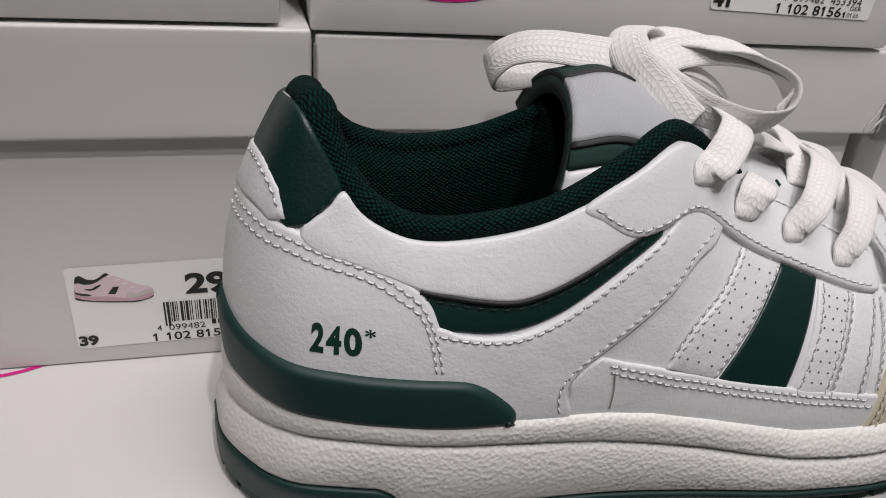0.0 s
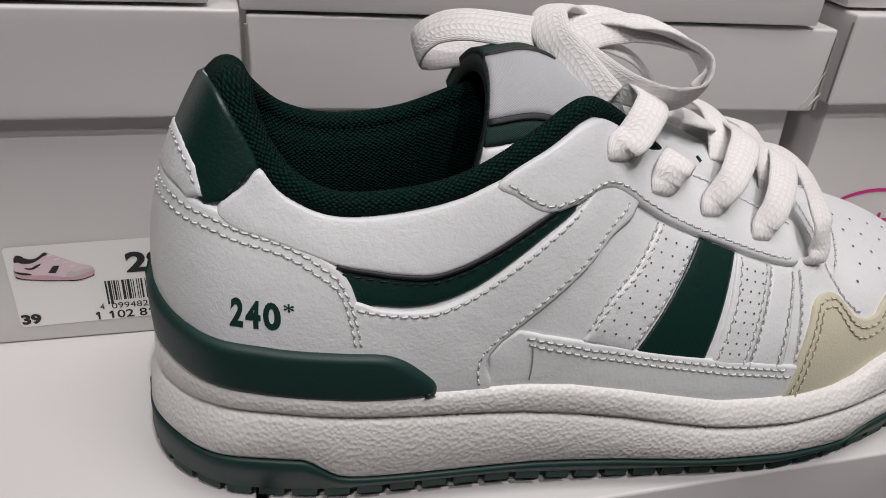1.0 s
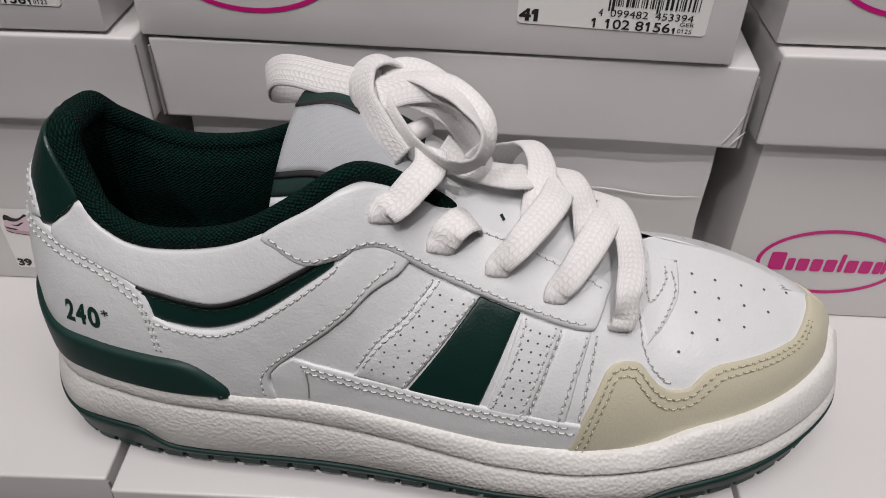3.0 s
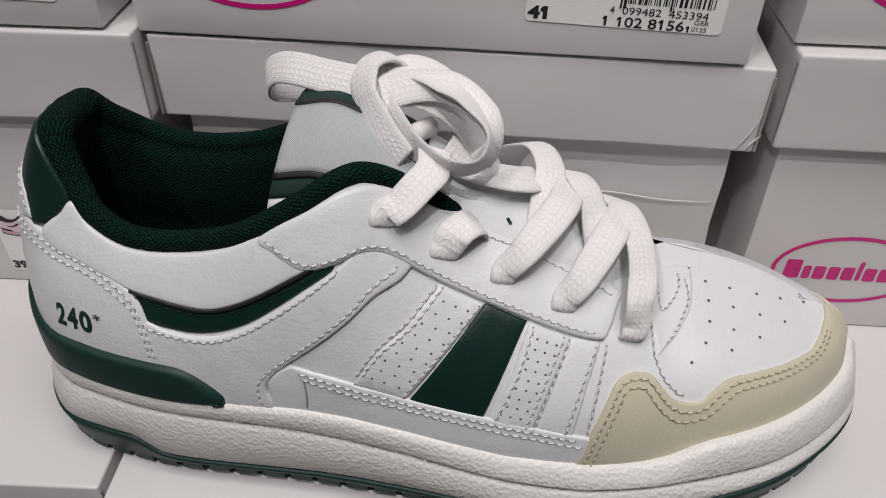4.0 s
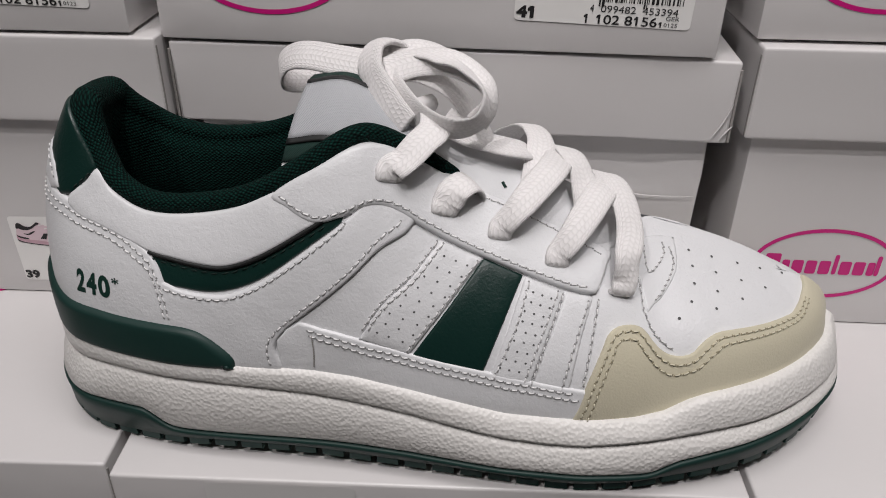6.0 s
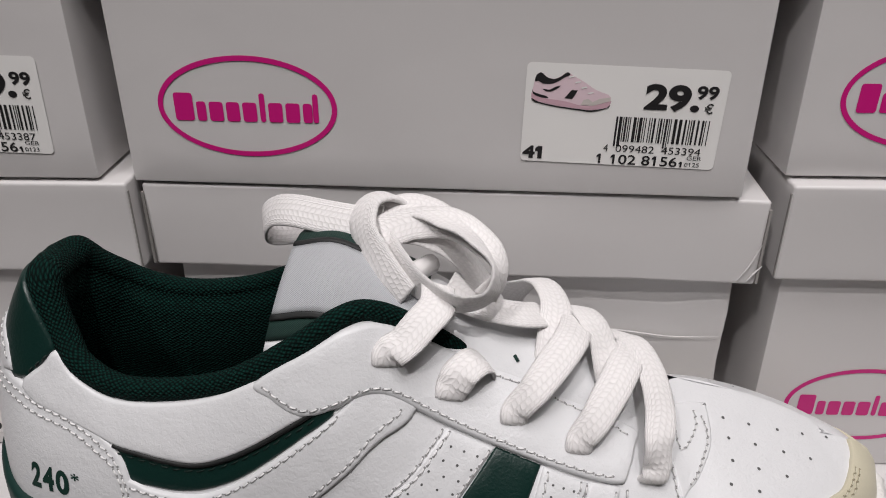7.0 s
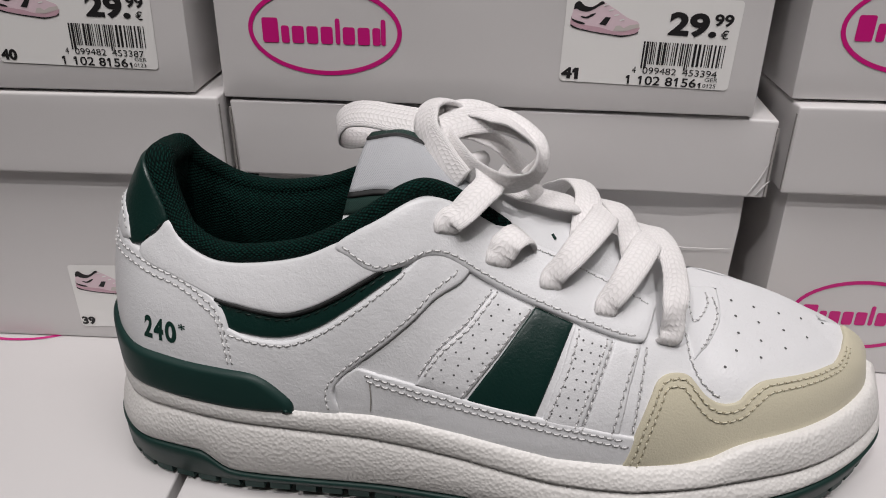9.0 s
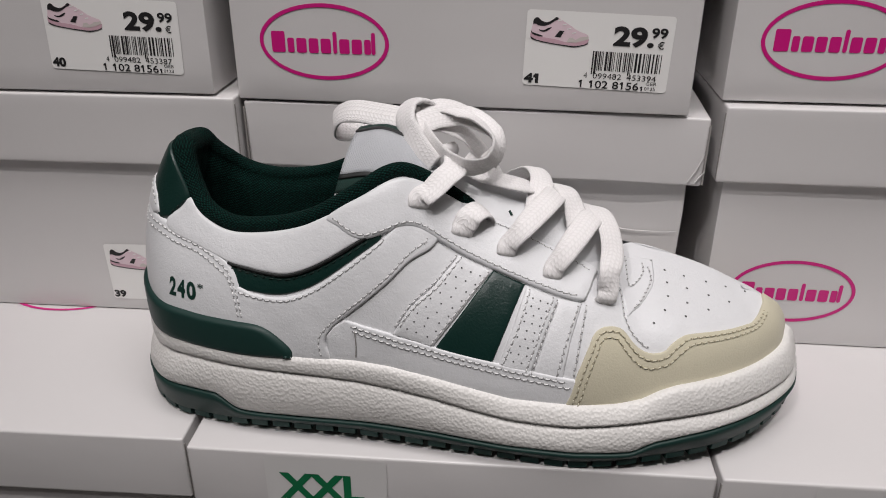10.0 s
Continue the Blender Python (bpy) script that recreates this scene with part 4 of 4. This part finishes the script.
for k, gap in enumerate((.0019, .0040)):
    seam(inset_line(TOE[:-1], gap), M_THREAD_B, 0.00145, pitch=0.0027, seed=40 + k)
seam([(12.34, .80)] + [(12.43, 0.631), (12.45, 0.531), (12.53, 0.456), (12.66, 0.391), (12.84, 0.341), (13.00, 0.303)], M_THREAD, 0.0004, pitch=0.0027, seed=42)
seam([(13.21, 0.809), (13.23, 0.738), (13.14, 0.669), (12.91, 0.584), (12.71, 0.550)], M_THREAD, 0.0007, pitch=0.0024, seed=43)
seam([(12.69, 0.891), (12.66, 0.778), (12.68, 0.697), (12.88, 0.706), (13.08, 0.766), (13.12, 0.850)], M_THREAD, 0.0007, pitch=0.0024, seed=44)
panel("vamp_overlay", curve([(13.34, 0.872), (13.30, 0.747), (13.19, 0.659), (12.93, 0.569), (12.70, 0.534)], 40) + [(12.55, 0.504), (12.50, .60), (12.44, .70), (12.40, .80), (12.55, 0.872)], M_LEATHER, 0.0004, smooth=False, bevel=0.0006, rows=2)
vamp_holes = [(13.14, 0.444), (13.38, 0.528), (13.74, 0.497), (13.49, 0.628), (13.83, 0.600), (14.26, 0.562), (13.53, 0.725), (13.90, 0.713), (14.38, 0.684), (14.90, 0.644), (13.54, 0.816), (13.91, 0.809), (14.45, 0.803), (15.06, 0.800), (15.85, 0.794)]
holes("vamp_hole", vamp_holes, 0.00052, 0.00012, M_HOLE_SHADE)
holes("vamp_hole", [(u, h - .02) for u, h in vamp_holes if h > .6 and u < 14.3], 0.00052, 0.00012, M_HOLE_SHADE, MED, -1)


# collar, lining and insole
def rim_line(table, u):
    p = upper_at(table, u, 1.0)
    out = upper_normal(table, u, np.full(len(u), 0.97), 1 if table is LAT else -1)
    inward = np.interp(u, [0, 1.6, 2.6], [.0056, .0044, .0026])
    return p - out * inward[:, None] + np.stack([0 * u, 0 * u, np.interp(u, [0, 1.6, 2.6], [.0006, .0013, .0032])], 1)


ul = np.linspace(9.35, 0, 120)
rim = np.vstack([rim_line(LAT, ul), rim_line(MED, ul[::-1][1:])])
fat = np.interp(np.concatenate([ul, ul[::-1][1:]]), [0, 1, 2.5, 5, 7, 8.6, 9.35], [.0052, .0048, .0036, .0031, .0030, .0030, .0016])
for _ in range(6):
    rim[1:-1] = (rim[:-2] + 2 * rim[1:-1] + rim[2:]) / 4
part("collar", tube(rim, fat, 20), M_MESH, shoe, "padded dark green mesh collar", uv=tube_uv(rim, fat, 20))
for table, sign in ((LAT, 1), (MED, -1)):
    uu, kk = np.meshgrid(np.linspace(0, 9.3, 100), np.linspace(0, 1, 22) ** 1.7, indexing="ij")
    top = rim_line(table, uu[:, 0])
    hh = 1 - kk * 0.93
    p = upper_at(table, uu, hh)
    nn = upper_normal(table, uu, hh, sign)
    pad = np.interp(uu, [0, 1.6, 2.6, 9], [.0104, .0092, .0064, .0056]) + 0.0026 * np.sin(np.clip(kk * 1.5, 0, 1) * np.pi) * np.clip(1.6 - uu / 6, 0, 1) + 0.0014 * np.clip(kk / 0.08, 0, 1)
    core = np.interp(uu, [0, 1.6, 2.6], [.0056, .0044, .0026])
    roll = core + 1.03 * np.interp(uu, [0, 1, 2.5, 5, 7, 8.6, 9.35], [.0052, .0048, .0036, .0031, .0030, .0030, .0026])
    ease = np.clip(kk / 0.12, 0, 1)
    pad = roll + (pad - roll) * ease * (2 - ease)
    p = p - nn * pad[..., None]
    p[..., 2] += np.interp(uu, [0, 1.6, 2.6], [.0006, .0013, .0032]) * (1 - kk)
    part("lining", grid_mesh(p, flip=sign > 0), M_MESH, shoe, "dark green mesh lining", uv=grid_uv(p))
part("insole", stack([sole_ring(level(SOLE_TOP, 0.003), 0.009), sole_ring(level(SOLE_TOP, 0.006), 0.012)], False, True), M_MESH, shoe, "dark green fabric insole")

# number on the heel
TEXT_ORIGIN, TEXT_U, TEXT_H = np.array((2.440, .357)), np.array((.79, .036)), np.array((-.060, .141))


def print_on_heel(text, u0, u1, h0, h1, bold):
    me = text_mesh(text, bold)
    co = np.array([tuple(v.co) for v in me.vertices])
    lo, hi = co.min(0), co.max(0)
    a = u0 + (co[:, 0] - lo[0]) / (hi[0] - lo[0]) * (u1 - u0)
    b = h0 + (co[:, 1] - lo[1]) / (hi[1] - lo[1]) * (h1 - h0)
    spot = TEXT_ORIGIN + a[:, None] * TEXT_U + b[:, None] * TEXT_H
    p = upper_at(LAT, spot[:, 0], spot[:, 1]) + upper_normal(LAT, spot[:, 0], spot[:, 1], 1) * 0.00145
    faces = [tuple(f.vertices) for f in me.polygons]
    return part("heel_number", (p, faces), M_GREEN_INK, shoe, "dark green printed number 240", smooth=False)


for k, digit in enumerate("240"):
    print_on_heel(digit, 0.345 * k, 0.345 * k + 0.30, 0, 1, 0.04)
print_on_heel("*", 1.04, 1.20, 0.72, 1.02, 0.015)

# tongue
TONGUE = [(.0690, -.0410, .1145, .0265), (.0820, -.0420, .1165, .0265), (.0980, -.0440, .1100, .0250), (.1170, -.0455, .1010, .0230), (.1350, -.0465, .0930, .0210), (.1570, -.0465, .0835, .0185), (.1740, -.0440, .0736, .0145), (.1880, -.0385, .0664, .0100)]


def tongue_at(a, b, lift=0.0):
    """a runs from the free end (0) to the toe (1), b across from the inner (-1) to the outer side (1)."""
    a, b = np.broadcast_arrays(np.asarray(a, float), np.asarray(b, float))
    row = stations(TONGUE, np.clip(a.ravel(), 0, 1) * (len(TONGUE) - 1)).reshape(*a.shape, 4)
    w = row[..., 3] + lift
    y = row[..., 1] - w * np.sin(b * 1.30)
    z = row[..., 2] + lift - w * 1.02 * (1 - np.cos(b * 1.30))
    return np.stack([row[..., 0] - 0.006 * (1 - np.cos(b * 1.3)) * np.clip(1 - a * 3, 0, 1), y, z], -1)


def tongue_piece(name, a0, a1, b0, b1, thick, lift, mat, label=""):
    na, nb = max(6, int(60 * (a1 - a0))), max(4, int(24 * (b1 - b0)))
    aa, bb = np.meshgrid(np.linspace(a0, a1, na), np.linspace(b0, b1, nb), indexing="ij")
    top, low = tongue_at(aa, bb, lift), tongue_at(aa, bb, lift - thick)
    v, f = grid_mesh(top)
    v2, f2 = grid_mesh(low, flip=True)
    rimi = [i * nb for i in range(na)] + [(na - 1) * nb + j for j in range(1, nb)] + [i * nb + nb - 1 for i in range(na - 2, -1, -1)] + [j for j in range(nb - 2, 0, -1)]
    side = [(rimi[k], rimi[(k + 1) % len(rimi)], rimi[(k + 1) % len(rimi)] + len(v), rimi[k] + len(v)) for k in range(len(rimi))]
    bm = bmesh.new()
    vs = [bm.verts.new(p) for p in np.vstack([v, v2])]
    for q in f + [tuple(i + len(v) for i in q) for q in f2] + side:
        bm.faces.new([vs[i] for i in q])
    bmesh.ops.recalc_face_normals(bm, faces=bm.faces[:])
    return part(name, bm, mat, tongue if name != "tongue" else shoe, label)


tongue = tongue_piece("tongue", 0.34, 1, -0.9, 1.12, 0.005, 0, M_LEATHER, "white padded tongue with green edging")
tongue_piece("tongue_patch", 0.0, 0.36, 0.10, 0.72, 0.0018, 0.0010, M_TWILL, "grey twill patch")
tongue_piece("tongue_piping", 0.0, 0.36, 0.72, 0.77, 0.0022, 0.0016, M_BLACK, "black piping")
tongue_piece("tongue_piping", 0.0, 0.36, 0.05, 0.10, 0.0022, 0.0016, M_BLACK, "black piping")
tongue_piece("tongue_band", 0.0, 0.36, 0.77, 0.92, 0.0018, 0.0011, M_WEBBING, "dark green woven band")
tongue_piece("tongue_band", 0.0, 0.36, -0.90, 0.05, 0.0018, 0.0011, M_WEBBING, "dark green woven band")
tongue_piece("tongue_edge", 0.0, 0.36, 0.92, 1.12, 0.0018, 0.0008, M_LEATHER)
tongue_piece("tongue_lining", 0.0, 0.9, -0.90, 1.12, 0.0050, -0.0007, M_WEBBING, "dark green mesh lining")

# a slot for the lace in the tongue
aa = np.linspace(.552, .560, 10)
part("lace_slot", tube(tongue_at(aa, np.linspace(.44, .49, 10), 0.0002), 0.0005, 8), M_WEBBING, tongue, "dark slit for the lace")

# laces
LACE_W = 0.0049
laces = tagged(part("laces", tube(np.array([(.100, -.052, .1085), (.104, -.046, .1095), (.108, -.040, .1090)]), 0.003, 8), M_LACE, shoe), "flat white woven shoelaces tied in a bow")


def ribbon(points, ups, name="lace", width=LACE_W, thick=0.17, n=60, bunched=False):
    path = spline(points, n)
    if bunched:
        width = width * np.interp(np.linspace(0, 1, n), [0, .15, .4, 1], [.70, .80, 1, 1])
        thick = thick * np.interp(np.linspace(0, 1, n), [0, .15, .4, 1], [2.6, 2.0, 1, 1])
    chord = np.concatenate([[0], np.cumsum(np.linalg.norm(np.diff(np.array(points, float), axis=0), axis=1))])
    knots = chord / chord[-1] if len(ups) == len(points) else np.linspace(0, 1, len(ups))
    uv = np.stack([np.interp(np.linspace(0, 1, n), knots, np.array(ups, float)[:, i]) for i in range(3)], 1)
    return part(name, tube(path, width, 16, thick, uv), M_LACE, laces, uv=tube_uv(path, width, 16))


UP = (0.35, -0.15, 1.0)
OUT = (0.15, -0.8, 0.62)
IN = (0.1, 0.8, 0.6)
# from each outer eyelet over the tongue to the inner side, and back below
EYELETS = [(7.96, .894), (8.88, .859), (9.85, .825), (10.65, .763), (11.91, .647)]
OVERS = [[(.1038, -.0728, .1035), (.1082, -.0690, .1075), (.1115, -.0635, .1095), (.1110, -.0560, .1110)],
         [(.1185, -.0705, .0935), (.1220, -.0668, .0945), (.1245, -.0622, .0905), (.1255, -.0590, .0830)],
         [(.1378, -.0700, .0885), (.1424, -.0648, .0925), (.1470, -.0580, .0955), (.1492, -.0510, .0955), (.1505, -.0420, .0940), (.1510, -.0330, .0880), (.1510, -.0290, .0800)],
         [(.1545, -.0705, .0800), (.1584, -.0652, .0845), (.1625, -.0575, .0878), (.1650, -.0510, .0878), (.1675, -.0420, .0860), (.1690, -.0340, .0800), (.1690, -.0290, .0720)],
         [(.1718, -.0710, .0740), (.1726, -.0640, .0790), (.1712, -.0560, .0845), (.1684, -.0470, .0875), (.1648, -.0400, .0870), (.1630, -.0330, .0830), (.1625, -.0290, .0760)]]
for (eu, eh), path in zip(EYELETS, OVERS):
    eu, eh = np.array([eu]), np.array([eh])
    spot, out = upper_at(LAT, eu, eh)[0], upper_normal(LAT, eu, eh, 1)[0]
    rise = upper_at(LAT, eu, eh + 0.02)[0] - spot
    rise /= np.linalg.norm(rise)
    start = [spot - out * 0.006 + rise * 0.0010, spot + out * 0.0016 - rise * 0.0014, spot + out * 0.0042 + rise * 0.0012]
    far = len(path) > 4
    lean = np.array((0.1, -0.55, 0.85)) if far else np.array((0.1, -0.75, 0.6))
    ups = [tuple(-rise), tuple(out - rise * 0.8), tuple(lean)] + [UP] * (len(path) - (2 if far else 0)) + ([IN, IN] if far else [])
    ribbon([tuple(q) for q in start] + path, ups, thick=0.15, bunched=True, n=90)
# from the inner eyelets over the edge and down below the next crossing
UNDERS = [[(0.1303, -0.0171, 0.0830), (0.1319, -0.0217, 0.0900), (0.1370, -0.0261, 0.0965), (0.1413, -0.0326, 0.0990), (0.1440, -0.0418, 0.0980), (0.1435, -0.0501, 0.0945), (0.1426, -0.0561, 0.0880)],
          [(0.1487, -0.0300, 0.0810), (0.1493, -0.0348, 0.0880), (0.1512, -0.0372, 0.0940), (0.1543, -0.0450, 0.0950), (0.1574, -0.0505, 0.0910), (0.1596, -0.0560, 0.0850), (0.1607, -0.0550, 0.0800)]]
for path in UNDERS:
    ribbon(path, [IN, IN, UP, UP, UP, OUT, OUT], n=70)
# the inner side's first lace, up to the knot, and a strand from the knot down to the tongue
ribbon([(.1440, -.0330, .0870), (.1415, -.0420, .0945), (.1360, -.0490, .0985), (.1290, -.0520, .1010), (.1210, -.0520, .1040), (.1130, -.0500, .1075)], [IN, UP, UP, UP, (-.2, -.4, 1), (-.2, -.4, 1)], width=0.0052, n=70)
ribbon([(.0960, -.0560, .1000), (.0975, -.0560, .1060), (.0985, -.0520, .1105), (.0970, -.0470, .1140)], [(-.3, -.8, .4)] * 4, width=0.0036)

# the bow: a knot, a loop behind, a loop before, two ends
knot_width = 0.0052 * np.interp(np.linspace(0, 1, 70), [0, .3, .6, .8, 1], [.62, .95, 1, .9, .8])
part("knot_core", tube(np.array([(.0905, -.0425, .1165), (.0935, -.0395, .1190), (.0960, -.0375, .1202), (.0982, -.0368, .1200)]), np.array([.0022, .0040, .0036, .0010]), 12), M_LACE, laces)
ribbon([(.1030, -.0575, .1085), (.0965, -.0525, .1130), (.0900, -.0445, .1185), (.0885, -.0365, .1240), (.0930, -.0325, .1262), (.0985, -.0315, .1235), (.1005, -.0340, .1170)],
       [(-.3, -.9, .2), (-.5, -.8, .3), (-.75, -.6, .3), (-.6, -.2, .8), (-.1, .2, 1), (.5, .5, .6), (.7, .6, 0)], "knot", knot_width * 1.12, 0.20, 70)
ribbon([(.0940, -.0370, .1200), (.0870, -.0365, .1195), (.0764, -.0350, .1203), (.0663, -.0315, .1203), (.0590, -.0270, .1178), (.0545, -.0235, .1128), (.0552, -.0203, .1078), (.0620, -.0190, .1072), (.0740, -.0215, .1105), (.0860, -.0300, .1160), (.0930, -.0350, .1185)],
       [(-.2, -.85, .5), (-.2, -.8, .55), (-.2, -.75, .6), (-.3, -.7, .65), (-.75, -.5, .5), (-1, -.25, -.1), (-.6, .4, -.7), (0, .5, -.85), (.2, .6, -.8), (.2, .7, -.7), (.2, .8, -.5)], "bow_loop", 0.0050, 0.15, 120)
ribbon([(.0930, -.0350, .1215), (.1000, -.0350, .1247), (.1070, -.0385, .1253), (.1140, -.0450, .1245), (.1212, -.0540, .1232), (.1262, -.0605, .1190), (.1250, -.0640, .1132), (.1170, -.0628, .1098), (.1070, -.0570, .1105), (.0990, -.0490, .1140), (.0940, -.0415, .1175)],
       [(.1, -.3, 1), (.15, -.4, 1), (.3, -.45, .9), (.45, -.45, .8), (.8, -.25, .6), (1, -.1, .1), (.6, -.6, -.5), (.0, -.85, -.5), (-.25, -.95, -.2), (-.3, -.95, .0), (-.3, -.95, .1)], "bow_loop", 0.0050, 0.15, 120)
ribbon([(0.0940, -0.0433, 0.1195), (0.1036, -0.0420, 0.1225), (0.1143, -0.0439, 0.1235), (0.1240, -0.0533, 0.1215), (0.1274, -0.0595, 0.1170), (0.1238, -0.0619, 0.1115)],
       [(-.1, -.8, .6), (0, -.75, .7), (.1, -.7, .7), (.5, -.6, .6), (.9, -.3, .2), (.5, -.8, -.2)], "lace_end", 0.0048, 0.15, 80)
ribbon([(.0970, -.0400, .1185), (.1050, -.0400, .1180), (.1150, -.0420, .1140), (.1220, -.0440, .1060), (.1260, -.0470, .1000)],
       [(.2, -.2, 1), (.4, -.2, .9), (.8, -.3, .6), (.8, -.4, .5), (.6, -.4, .7)], "lace_end")
